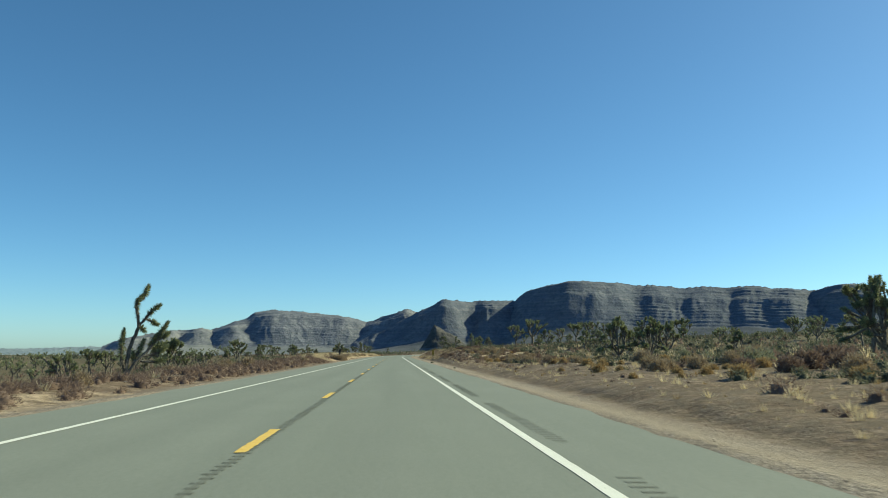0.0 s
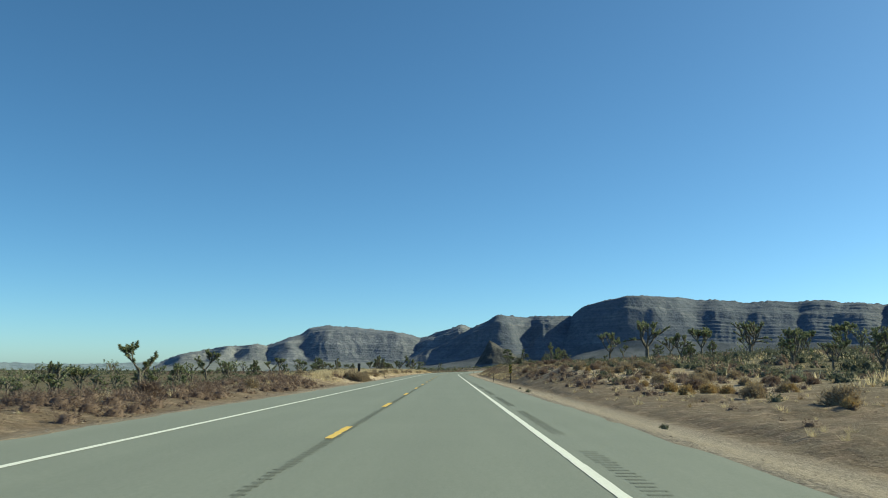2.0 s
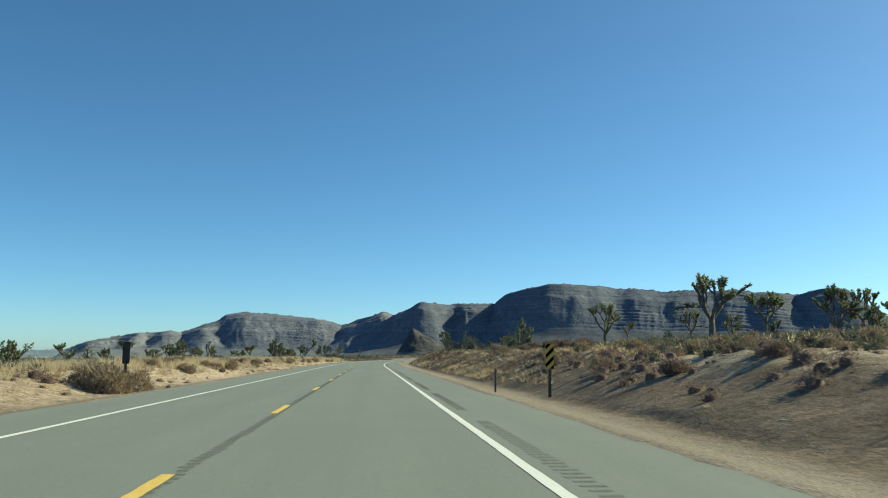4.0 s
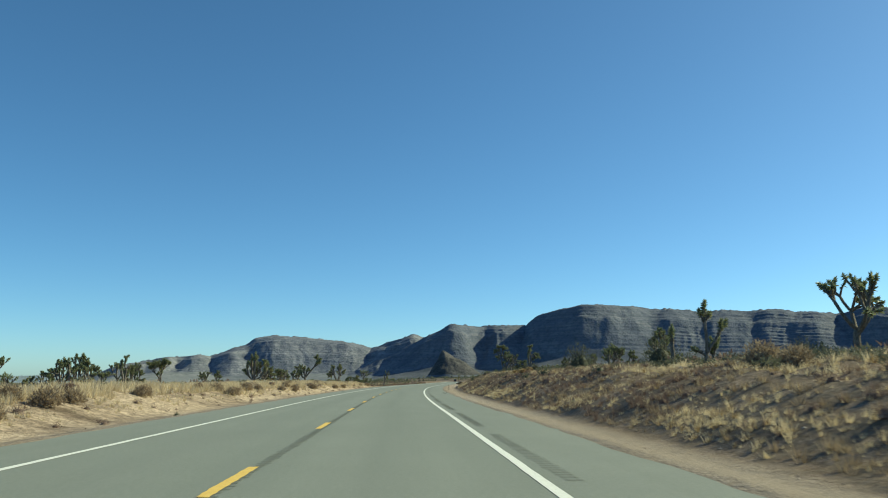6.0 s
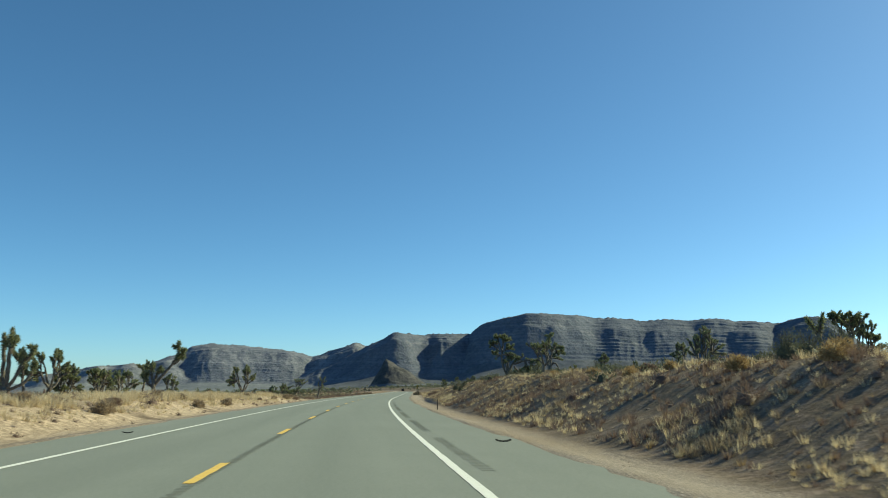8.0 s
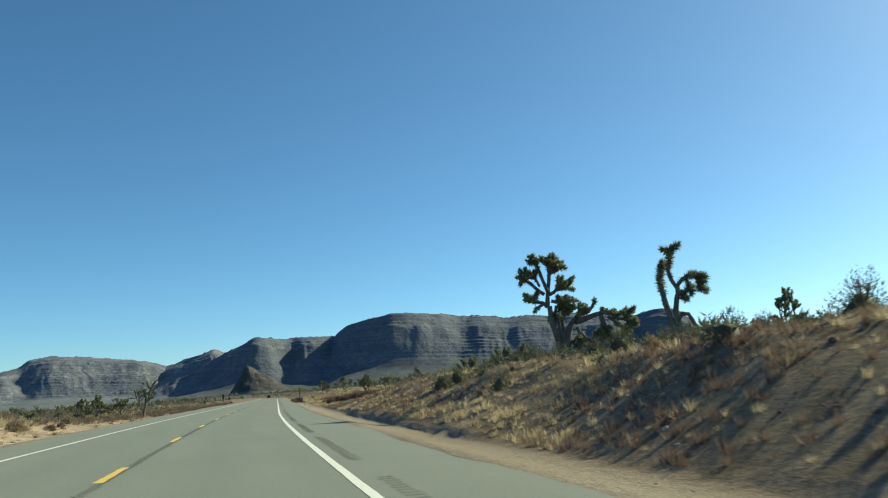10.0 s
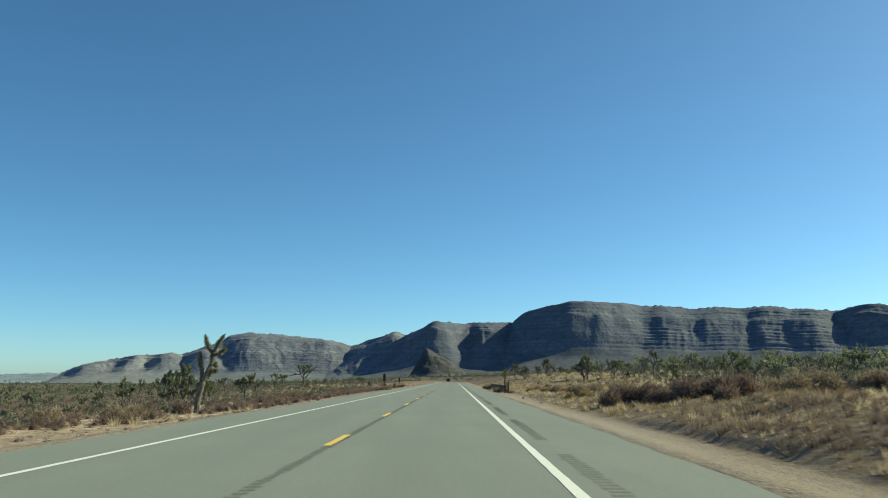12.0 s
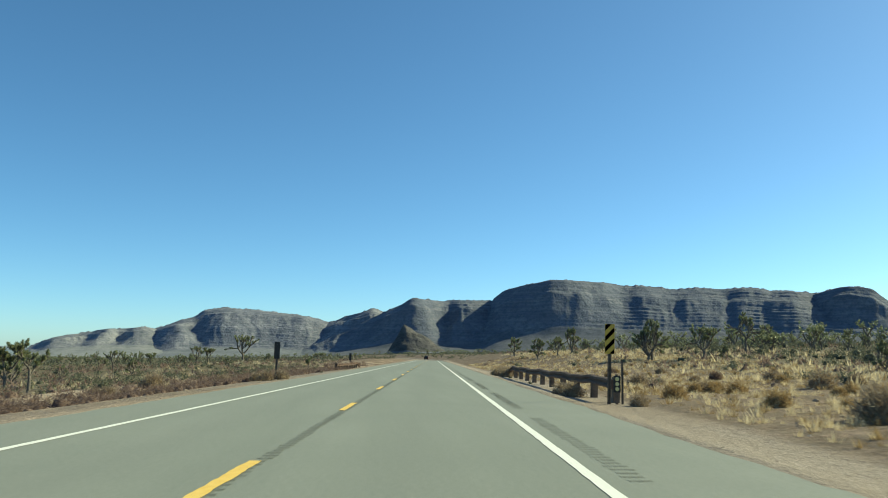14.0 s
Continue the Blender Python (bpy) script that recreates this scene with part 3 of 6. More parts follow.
    massif("butte", "dark butte at the end of the mesa", [(26.5, 120), (28.0, 300), (28.9, 338), (29.9, 364), (30.6, 378), (31.2, 382), (32.3, 369), (32.7, 335), (33.2, 303), (34.2, 230), (35.5, 160), (37, 150), (41, 140), (46, 100), (50, 20)], -26, 4600, 1050, HAZED_ROCK, 61, rough=0.8,
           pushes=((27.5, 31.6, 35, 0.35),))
    cone_hill("cone_hill", "small dark cone-shaped hill at the foot of the mountain", 3000, 2.86, 112, -26, 1.0)


def cone_hill(name, label, d, bearing, top, base, size):
    """A small steep hill standing alone before the mountain, on a wide skirt of scree."""
    b = radians(bearing)
    cx, cy = HUB[0] + d * math.sin(b), HUB[1] + d * math.cos(b)
    ring, turn = np.linspace(0, 1, 46) ** 1.2, np.linspace(0, 2 * np.pi, 141)
    T, A = np.meshgrid(ring, turn, indexing="ij")
    reach = size * (205 + 95 * np.cos(A) - 40 * np.sin(A) + 60 * (fbm(A * 1.1 + 3, T * 0, 3, 71 + int(d)) - 0.5))
    X, Y = cx + T * reach * np.cos(A), cy + T * reach * np.sin(A)
    crag = fbm(X / (40 * size), Y / (40 * size), 4, 75) - 0.5
    Z = base + (top - base) * np.interp(T, [0, 0.05, 0.16, 0.3, 0.5, 0.75, 1.0], [1.0, 0.94, 0.78, 0.6, 0.32, 0.1, 0.0]) + 22 * size * crag * smooth(0.02, 0.12, T) * (1 - smooth(0.35, 0.7, T))
    verts, faces = np.stack([X, Y, Z], -1).reshape(-1, 3), grid_faces(46, 141)
    root = tagged(new(name), label, "hill")
    cut = T.ravel()[faces].mean(1) < 0.5
    for piece, f, mat in (("rocky_top", faces[cut], DARK_ROCK), ("talus_slope", faces[~cut], SCREE["hazed_mesa_rock"])):
        ids, inv = np.unique(f, return_inverse=True)
        ob = new(piece, mesh_from(piece, verts[ids], inv.reshape(f.shape), mat, True))
        ob.parent = root


build_ground()
build_road()
build_mountains()

# ---- plants ----
def tube(points, radii, sides=7, seed=0):
    """A tapering limb along a line of points."""
    p = np.asarray(points, float)
    r = np.asarray(radii, float)
    n = len(p)
    tan = np.gradient(p, axis=0)
    tan /= np.linalg.norm(tan, axis=1)[:, None] + 1e-9
    ref = np.array([0.3, 1.0, 0.1])
    a = np.cross(tan, ref)
    a /= np.linalg.norm(a, axis=1)[:, None] + 1e-9
    b = np.cross(tan, a)
    rs = np.random.RandomState(seed)
    ang = np.arange(sides) / sides * 2 * np.pi
    wob = 1 + 0.16 * (rs.rand(n, sides) - 0.5)
    ring = (a[:, None, :] * np.cos(ang)[None, :, None] + b[:, None, :] * np.sin(ang)[None, :, None]) * (r[:, None] * wob)[:, :, None]
    v = (p[:, None, :] + ring).reshape(-1, 3)
    i = np.arange(n - 1)[:, None] * sides
    j = np.arange(sides)[None, :]
    f = np.stack([i + j, i + (j + 1) % sides, i + sides + (j + 1) % sides, i + sides + j], -1).reshape(-1, 4)
    cap = (n - 1) * sides + np.arange(sides)
    v = np.vstack([v, p[-1:]])
    tip = np.full(sides, len(v) - 1)
    f = np.vstack([f, np.stack([cap, np.roll(cap, -1), tip, tip], -1)])
    return v, f


def resample(pts, step=0.28):
    p = np.asarray(pts, float)
    if len(p) > 2:
        # round the corners of the line
        q = [p[0]]
        for a, b in zip(p[:-1], p[1:]):
            q += [a * 0.75 + b * 0.25, a * 0.25 + b * 0.75]
        p = np.array(q + [p[-1]])
    d = np.concatenate([[0], np.cumsum(np.linalg.norm(np.diff(p, axis=0), axis=1))])
    s = np.linspace(0, d[-1], max(3, int(d[-1] / step) + 1))
    return np.stack([np.interp(s, d, p[:, k]) for k in range(3)], 1)


def brush(pts, count, length, width, rs, forward=0.55):
    """Bayonet leaves standing out all round the end of a limb."""
    p = np.asarray(pts, float)
    d = np.concatenate([[0], np.cumsum(np.linalg.norm(np.diff(p, axis=0), axis=1))])
    s = (rs.rand(count) ** 0.75) * d[-1]
    o = np.stack([np.interp(s, d, p[:, k]) for k in range(3)], 1)
    axis = p[-1] - p[0]
    axis /= np.linalg.norm(axis) + 1e-9
    rnd = rs.normal(size=(count, 3))
    rnd -= (rnd @ axis)[:, None] * axis
    rnd /= np.linalg.norm(rnd, axis=1)[:, None] + 1e-9
    rel = (s / d[-1])[:, None]
    way = rnd * (1.0 - 0.75 * rel ** 3) + axis * (forward * (0.2 + 1.5 * rel ** 2) - 0.25 * (1 - rel))
    way /= np.linalg.norm(way, axis=1)[:, None]
    ln = length * (0.75 + 0.5 * rs.rand(count))[:, None]
    side = np.cross(way, rs.normal(size=(count, 3)))
    side /= np.linalg.norm(side, axis=1)[:, None] + 1e-9
    w = width * (0.8 + 0.4 * rs.rand(count))[:, None]
    mid = o + way * ln * 0.35
    v = np.stack([o - side * w * 0.35, mid + side * w * 0.55, o + way * ln, mid - side * w * 0.55], 1).reshape(-1, 3)
    return v, np.arange(count * 4).reshape(-1, 4)


def merge(parts):
    vs, fs, k = [], [], 0
    for v, f in parts:
        vs.append(v)
        fs.append(f + k)
        k += len(v)
    return np.vstack(vs), np.vstack(fs)


def joshua(limbs, seed, label, detail=1.0, sides=7, blade=0.27):
    """limbs: (points, start radius, end radius, tuft length). The tree stands on its own origin."""
    rs = np.random.RandomState(seed)
    wood, green, dead = [], [], []
    for k, (pts, r0, r1, tuft) in enumerate(limbs):
        p = resample(pts)
        p[1:-1] += rs.normal(size=p[1:-1].shape) * 0.02
        wood.append(tube(p, np.linspace(r0, r1, len(p)), sides, seed + k))
        if tuft > 0:
            d = np.concatenate([[0], np.cumsum(np.linalg.norm(np.diff(p, axis=0), axis=1))])
            s = np.linspace(max(0, d[-1] - tuft), d[-1], 5)
            q = np.stack([np.interp(s, d, p[:, c]) for c in range(3)], 1)
            n = int((70 + 330 * tuft) * detail)
            width = 0.036 / detail ** 0.5
            green.append(brush(q, n, blade, width, rs))
            green.append(tube(np.vstack([q, q[-1:] + (q[-1:] - q[-2:-1]) * 0.5]), np.array([0.05, 0.07, 0.08, 0.08, 0.065, 0.02]) * blade / 0.24, min(6, sides), seed + k))
            s2 = np.linspace(max(0, d[-1] - tuft * 1.5 - 0.1), max(0.05, d[-1] - tuft * 0.75), 3)
            q2 = np.stack([np.interp(s2, d, p[:, c]) for c in range(3)], 1)
            dead.append(brush(q2, int(n * 0.35), blade * 0.75, width, rs, -0.55))
    root = new("joshua_tree")
    tagged(root, label, "tree", "joshua trees on the plain")
    for name, data, mat in (("trunk", wood, BARK), ("crown", green, YUCCA), ("dead_leaves", dead, DEAD_LEAF)):
        ob = new(name, mesh_from(name, *merge(data), mat, name == "trunk"))
        ob.parent = root
    return root


def grow(seed, height=4.0, trunk=1.3, forks=3, spread_deg=38, tuft=0.45, lean=0.0, r0=0.15, first=3):
    """Limbs of a tree that forks again and again."""
    rs = np.random.RandomState(seed)
    limbs = []

    def branch(start, way, length, r, depth):
        bend = rs.normal(size=3) * 0.16
        bend[2] = abs(bend[2]) + 0.22
        mid = start + way * length * 0.5
        w2 = way + bend
        w2 /= np.linalg.norm(w2)
        end = mid + w2 * length * 0.5
        last = depth == 0
        limbs.append(([start, mid, end], r, max(r * 0.75, 0.045), tuft * (0.7 + 0.9 * rs.rand()) if last else 0.0))
        if last:
            return
        if rs.rand() < 0.7:
            # a short head part of the way along
            a, t = rs.rand() * 6.28, 0.4 + 0.5 * rs.rand()
            s = start + (end - start) * t
            tip = s + (w2 + 0.9 * np.array([math.cos(a), math.sin(a), 0.35])) * (0.20 + 0.16 * rs.rand())
            limbs.append(([s, (s + tip) / 2, tip], max(r * 0.7, 0.045), 0.045, tuft * (0.7 + 0.5 * rs.rand())))
        n = 2 if rs.rand() < 0.5 else 3
        turn = rs.rand() * 6.28
        for i in range(n):
            a = turn + i * 6.28 / n + rs.normal() * 0.35
            t = radians(spread_deg) * (0.45 + 0.75 * rs.rand())
            side = np.array([math.cos(a), math.sin(a), 0])
            w = w2 * math.cos(t) + side * math.sin(t) + np.array([0, 0, 0.08])
            w /= np.linalg.norm(w)
            d2 = depth - 1 if rs.rand() < 0.85 else max(0, depth - 2)
            branch(end - w2 * 0.04, w, length * (0.42 + 0.62 * rs.rand()), r * 0.74, d2)

    up = np.array([math.sin(lean), 0.1 * rs.normal(), 1.0])
    up /= np.linalg.norm(up)
    top = up * trunk
    limbs.append(([np.array([0, 0, -0.35]), up * trunk * 0.5, top], r0 * 1.25, r0, 0.0))
    L = (height - trunk) / sum(0.78 ** i for i in range(forks)) * 1.1
    turn = rs.rand() * 6.28
    for i in range(first):
        a = turn + i * 6.28 / first + rs.normal() * 0.3
        t = radians(spread_deg) * (0.5 + 0.7 * rs.rand())
        side = np.array([math.cos(a), math.sin(a), 0])
        w = up * math.cos(t) + side * math.sin(t)
        branch(top - up * (0.06 + (0.35 * trunk * rs.rand() if i else 0.0)), w / np.linalg.norm(w), L * (0.6 + 0.55 * rs.rand()), r0 * 0.75, forks - 1)
    return limbs


def dome(seed, height=4.0, trunk=1.2, width=3.6, mains=4, heads=42, tuft=0.26, r0=0.15, gaps=0.0):
    """Limbs of an old tree whose many short heads make a rounded crown over bare forks."""
    rs = np.random.RandomState(seed)
    limbs = [([np.array([0, 0, -0.35]), np.array([0.05 * rs.normal(), 0.05 * rs.normal(), trunk * 0.5]), np.array([0, 0, trunk])], r0 * 1.3, r0, 0.0)]
    top = np.array([0, 0, trunk])
    turn = rs.rand() * 6.28
    per = heads // mains
    for i in range(mains):
        a0 = turn + i * 6.28 / mains + 0.25 * rs.normal()
        reach = 0.8 + 0.4 * rs.rand()
        out = np.array([math.cos(a0), math.sin(a0), 0])
        start = top * (1 - 0.3 * rs.rand() * (i > 0))
        fork = start + (out * width * 0.19 + np.array([0, 0, (height - trunk) * (0.30 + 0.12 * rs.rand())])) * reach
        limbs.append(([start, start + (fork - start) * 0.5 + out * 0.10, fork], r0 * 0.72, r0 * 0.55, 0.0))
        for j in range(max(2, per // 3)):
            a1 = a0 + 6.28 / mains * (rs.rand() - 0.5) * 1.15
            e1 = radians(8 + 76 * rs.rand() ** 0.85)
            shell = (0.86 + 0.24 * rs.rand()) * reach ** 0.6
            way = np.array([math.cos(a1) * math.cos(e1) * width / 2, math.sin(a1) * math.cos(e1) * width / 2, math.sin(e1) * (height - trunk * 0.75)])
            goal = np.array([0, 0, trunk * 0.75]) + way * shell
            if rs.rand() < gaps:
                continue
            knee = fork + (goal - fork) * 0.55 - np.array([0, 0, 0.06])
            limbs.append(([fork, (fork + knee) / 2 + rs.normal(size=3) * 0.07, knee], r0 * 0.5, r0 * 0.42, 0.0))
            for k in range(3):
                tip = goal + rs.normal(size=3) * np.array([0.24, 0.24, 0.16]) * (1 if k else 0.3)
                limbs.append(([knee, (knee + tip) / 2 + rs.normal(size=3) * 0.05, tip], r0 * 0.4, 0.045, tuft * (0.75 + 0.6 * rs.rand())))
    return limbs


def twiggy(limbs, seed, each=2, length=0.42):
    """Adds short side heads to the ends of drawn limbs."""
    rs = np.random.RandomState(seed)
    out = list(limbs)
    for pts, r0, r1, tuft in limbs:
        if tuft < 0.28 or len(pts) < 3:
            continue
        p = np.asarray(pts, float)
        for _ in range(each):
            t = 0.25 + 0.6 * rs.rand()
            s = p[-2] * (1 - t) + p[-1] * t
            d = rs.normal(size=3) * np.array([1, 1, 0.5]) + (p[-1] - p[-2]) / np.linalg.norm(p[-1] - p[-2]) * 0.9
            d /= np.linalg.norm(d)
            e = s + d * length * (0.7 + 0.6 * rs.rand())
            out.append(([s, (s + e) / 2 + np.array([0, 0, -0.02]), e], r1 * 0.9, 0.045, 0.26))
    return out


def flat(seed, rows):
    """Limbs drawn in the plane across the road: ((x, z), ...), radii and tuft; depth is added by chance."""
    rs = np.random.RandomState(seed)
    out = []
    for pts, r0, r1, tuft in rows:
        y0 = 0.0
        p = []
        for i, (x, z) in enumerate(pts):
            p.append((x, y0, z))
            y0 += rs.normal() * 0.12
        out.append((p, r0, r1, tuft))
    return out


# Trees with a figure of their own.
SLENDER = flat(5, [
    (((0.04, -0.35), (-0.03, 0.64), (-0.20, 1.48), (-0.03, 2.47), (0.31, 3.49), (0.51, 4.00)), 0.16, 0.11, 0),
    (((-0.24, 1.20), (-0.48, 1.77), (-0.55, 2.61), (-0.42, 3.71)), 0.1, 0.08, 1.9),
    (((0.48, 3.91), (0.40, 4.59), (0.23, 5.23), (0.32, 5.75), (0.65, 6.00)), 0.11, 0.08, 1),
    (((0.59, 5.83), (0.81, 6.26), (0.93, 6.68)), 0.09, 0.07, 0.7),
    (((0.51, 4.00), (0.71, 3.94), (0.82, 3.74)), 0.07, 0.06, 0.4),
    (((0.48, 4.10), (0.88, 4.59), (1.24, 5.08), (1.69, 5.41)), 0.09, 0.06, 0.9),
    (((0.89, 4.52), (1.31, 4.45), (1.61, 4.22)), 0.07, 0.06, 0.4),
])
SLENDER += flat(6, [
    (((-0.03, 0.78), (0.28, 1.60), (0.85, 2.08), (1.55, 3.06), (2.26, 4.25)), 0.13, 0.07, 1.2),
    (((0.85, 2.08), (1.67, 2.22), (2.29, 2.70)), 0.08, 0.06, 0.7),
    (((0.42, 1.88), (0.59, 2.44), (0.82, 3.06)), 0.08, 0.06, 0.8),
    (((1.10, 2.40), (1.33, 2.78), (1.53, 3.32)), 0.07, 0.06, 0.5),
    (((1.67, 3.18), (2.02, 3.23), (2.34, 3.60)), 0.07, 0.06, 0.5),
    (((0.68, 1.77), (1.45, 1.65), (2.09, 1.85)), 0.08, 0.06, 0.6),
    (((0.23, 1.48), (0.28, 1.91), (0.23, 2.26)), 0.07, 0.06, 0.5),
])
TALL_BANK = flat(11, [
    (((0.04, -0.36), (0.02, 0.31), (0.01, 0.80)), 0.27, 0.21, 0),
    (((-0.12, 0.80), (-0.45, 1.46), (-0.60, 2.13), (-0.67, 2.75)), 0.15, 0.12, 0),
    (((-0.67, 2.70), (-0.60, 3.37), (-0.52, 4.03), (-0.39, 4.57), (-0.29, 4.90)), 0.12, 0.07, 0.5),
    (((-0.79, 3.37), (-1.22, 3.71), (-1.53, 4.03), (-1.94, 4.21)), 0.1, 0.06, 0.4),
    (((-1.01, 3.78), (-1.08, 4.11), (-1.40, 4.46)), 0.07, 0.055, 0.32),
    (((-0.62, 3.53), (-0.93, 4.36), (-1.05, 4.81), (-1.15, 5.05)), 0.1, 0.06, 0.5),
    (((-0.70, 2.83), (-1.05, 2.99), (-1.40, 3.22)), 0.1, 0.06, 0.42),
])
TALL_BANK += flat(12, [
    (((-1.12, 3.04), (-1.56, 3.05), (-1.75, 3.35)), 0.06, 0.05, 0.25),
    (((-0.93, 2.83), (-1.22, 2.75), (-1.35, 2.56)), 0.06, 0.05, 0.22),
    (((-0.49, 4.36), (-0.52, 4.69), (-0.57, 5.00)), 0.07, 0.05, 0.36),
    (((-0.39, 4.44), (-0.16, 4.62), (-0.01, 4.74)), 0.07, 0.05, 0.34),
    (((-0.51, 3.37), (-0.06, 3.66), (0.12, 3.90)), 0.09, 0.06, 0.4),
    (((-0.14, 3.57), (0.27, 3.68), (0.50, 3.83)), 0.07, 0.05, 0.34),
    (((-0.45, 3.04), (0.15, 2.94), (0.59, 3.15)), 0.09, 0.06, 0.4),
])
TALL_BANK += flat(13, [
    (((-0.04, 0.84), (-0.14, 1.88), (-0.29, 2.39), (-0.22, 2.80)), 0.11, 0.07, 0),
    (((-0.22, 2.70), (0.02, 2.83), (0.32, 2.87)), 0.07, 0.05, 0.32),
    (((0.04, 0.84), (0.07, 1.88), (0.19, 2.36), (0.37, 2.61)), 0.12, 0.07, 0.45),
    (((0.16, 2.29), (0.04, 2.33), (-0.11, 2.27)), 0.07, 0.05, 0.28),
    (((0.19, 0.76), (0.36, 1.55), (0.70, 2.04), (1.18, 2.58)), 0.21, 0.08, 0.4),
    (((1.10, 2.37), (1.53, 2.51), (1.72, 2.75), (1.79, 3.05)), 0.1, 0.06, 0.2),
    (((0.73, 1.96), (1.27, 2.13), (1.78, 2.33), (2.30, 2.44), (2.92, 2.29)), 0.15, 0.09, 0.3),
])
TALL_BANK += flat(14, [
    (((2.75, 2.33), (3.17, 2.37), (3.48, 2.36)), 0.08, 0.06, 0.38),
    (((2.67, 2.21), (3.25, 2.04), (3.71, 1.86)), 0.08, 0.06, 0.4),
    (((2.42, 2.21), (2.92, 1.79), (3.29, 1.46)), 0.08, 0.06, 0.42),
    (((2.09, 2.29), (2.34, 1.71), (2.46, 1.09)), 0.08, 0.06, 0.45),
    (((2.01, 2.29), (2.09, 1.88), (2.01, 1.46)), 0.07, 0.05, 0.38),
    (((2.38, 2.29), (2.27, 2.42), (2.21, 2.56)), 0.04, 0.04, 0.12),
    (((0.81, 1.71), (0.93, 1.38), (0.81, 0.84)), 0.1, 0.06, 0.32),
    (((0.93, 1.46), (1.35, 1.05), (1.68, 0.76)), 0.11, 0.06, 0.36),
])
VEE = flat(37, [
    (((0.0, -0.5), (0.0, 0.4), (0.02, 0.8)), 0.15, 0.12, 0.0),
    (((0.02, 0.7), (-0.05, 1.8), (-0.05, 2.8), (0.05, 3.6)), 0.10, 0.07, 0.55),
    (((-0.05, 2.4), (-0.25, 2.8), (-0.3, 3.1)), 0.07, 0.06, 0.4),
    (((-0.05, 2.6), (0.2, 2.75), (0.35, 3.0)), 0.07, 0.06, 0.3),
    (((0.02, 0.7), (0.5, 1.4), (0.85, 2.0), (0.9, 2.5)), 0.09, 0.06, 0.5),
    (((0.8, 1.9), (1.1, 2.2), (1.3, 2.55)), 0.07, 0.06, 0.4),
    (((0.0, 0.5), (-0.5, 0.8), (-0.8, 0.95)), 0.07, 0.06, 0.3),
])
TWISTED = flat(17, [
    (((0.0, -0.5), (0.05, 0.6), (0.15, 1.1)), 0.26, 0.2, 0.0),
    (((0.05, 0.9), (-0.1, 1.6), (-0.25, 2.5), (-0.3, 3.2), (-0.15, 3.9)), 0.15, 0.09, 1.5),
    (((0.15, 1.1), (0.25, 2.0), (0.35, 2.8)), 0.15, 0.1, 0.0),
    (((0.35, 2.7), (0.1, 3.3), (0.0, 3.9), (0.25, 4.5)), 0.1, 0.07, 0.9),
    (((0.35, 2.8), (0.6, 3.15), (1.0, 3.3), (1.35, 3.2)), 0.09, 0.06, 0.7),
])
TWISTED += flat(18, [
    (((0.8, 3.25), (0.8, 2.9), (1.05, 2.5)), 0.07, 0.06, 0.3),
    (((1.1, 3.3), (1.4, 3.0), (1.4, 2.75)), 0.07, 0.06, 0.3),
    (((0.15, 1.1), (0.55, 1.7), (0.9, 1.4), (1.15, 0.7), (1.3, 0.15)), 0.12, 0.07, 0.0),
    (((1.05, 0.95), (1.4, 0.6), (1.75, 0.2)), 0.07, 0.05, 0.0),
    (((0.4, 2.2), (0.6, 2.35), (0.7, 2.2)), 0.05, 0.04, 0.15),
])
FORKED = flat(23, [
    (((0.00, -0.38), (0.03, 0.55), (0.14, 1.31), (0.30, 1.80)), 0.19, 0.14, 0),
    (((0.16, 1.48), (0.22, 2.19), (0.11, 2.62), (0.10, 3.26)), 0.11, 0.09, 1),
    (((0.30, 1.80), (0.44, 2.13), (0.69, 2.73), (0.78, 3.39)), 0.12, 0.09, 0.6),
    (((0.78, 3.33), (0.45, 3.69), (0.32, 4.20)), 0.08, 0.07, 0.75),
    (((0.80, 3.39), (1.06, 3.88), (1.29, 4.24)), 0.08, 0.07, 0.75),
    (((0.87, 3.22), (1.20, 3.33), (1.45, 3.51)), 0.08, 0.07, 0.5),
    (((0.69, 2.79), (0.87, 2.82), (0.91, 2.60)), 0.06, 0.05, 0.3),
])
FORKED += flat(24, [
    (((0.60, 2.57), (0.73, 2.30), (0.58, 2.05)), 0.07, 0.06, 0.42),
    (((0.67, 2.43), (0.87, 2.30), (1.02, 2.38)), 0.06, 0.05, 0.3),
    (((0.08, 1.26), (-0.12, 1.62), (-0.30, 1.73)), 0.04, 0.025, 0),
    (((-0.03, 0.71), (-0.27, 1.07), (-0.36, 1.33)), 0.045, 0.03, 0),
])
CANDELABRA = flat(29, [
    (((0.0, -0.5), (0.05, 0.3), (0.05, 0.8)), 0.25, 0.2, 0.0),
    (((0.05, 0.6), (-0.5, 1.2), (-0.75, 2.1), (-0.7, 2.9)), 0.12, 0.09, 0.8),
    (((0.05, 0.7), (-0.15, 1.6), (-0.2, 2.8), (-0.25, 3.9)), 0.14, 0.09, 0.9),
    (((0.05, 0.8), (0.2, 1.8), (0.25, 3.0), (0.3, 4.2)), 0.14, 0.09, 1.0),
    (((0.25, 2.9), (0.45, 3.4), (0.5, 3.8)), 0.09, 0.08, 0.6),
])
CANDELABRA += flat(30, [
    (((0.1, 0.7), (0.7, 1.4), (0.9, 2.2), (1.0, 2.9)), 0.12, 0.08, 0.8),
    (((0.9, 2.2), (1.4, 2.8), (1.6, 3.2)), 0.09, 0.08, 0.6),
    (((0.1, 0.6), (1.0, 1.0), (1.5, 1.7), (1.6, 2.4)), 0.1, 0.08, 0.7),
    (((-0.3, 1.0), (-0.9, 1.4), (-1.0, 2.0)), 0.08, 0.07, 0.6),
])
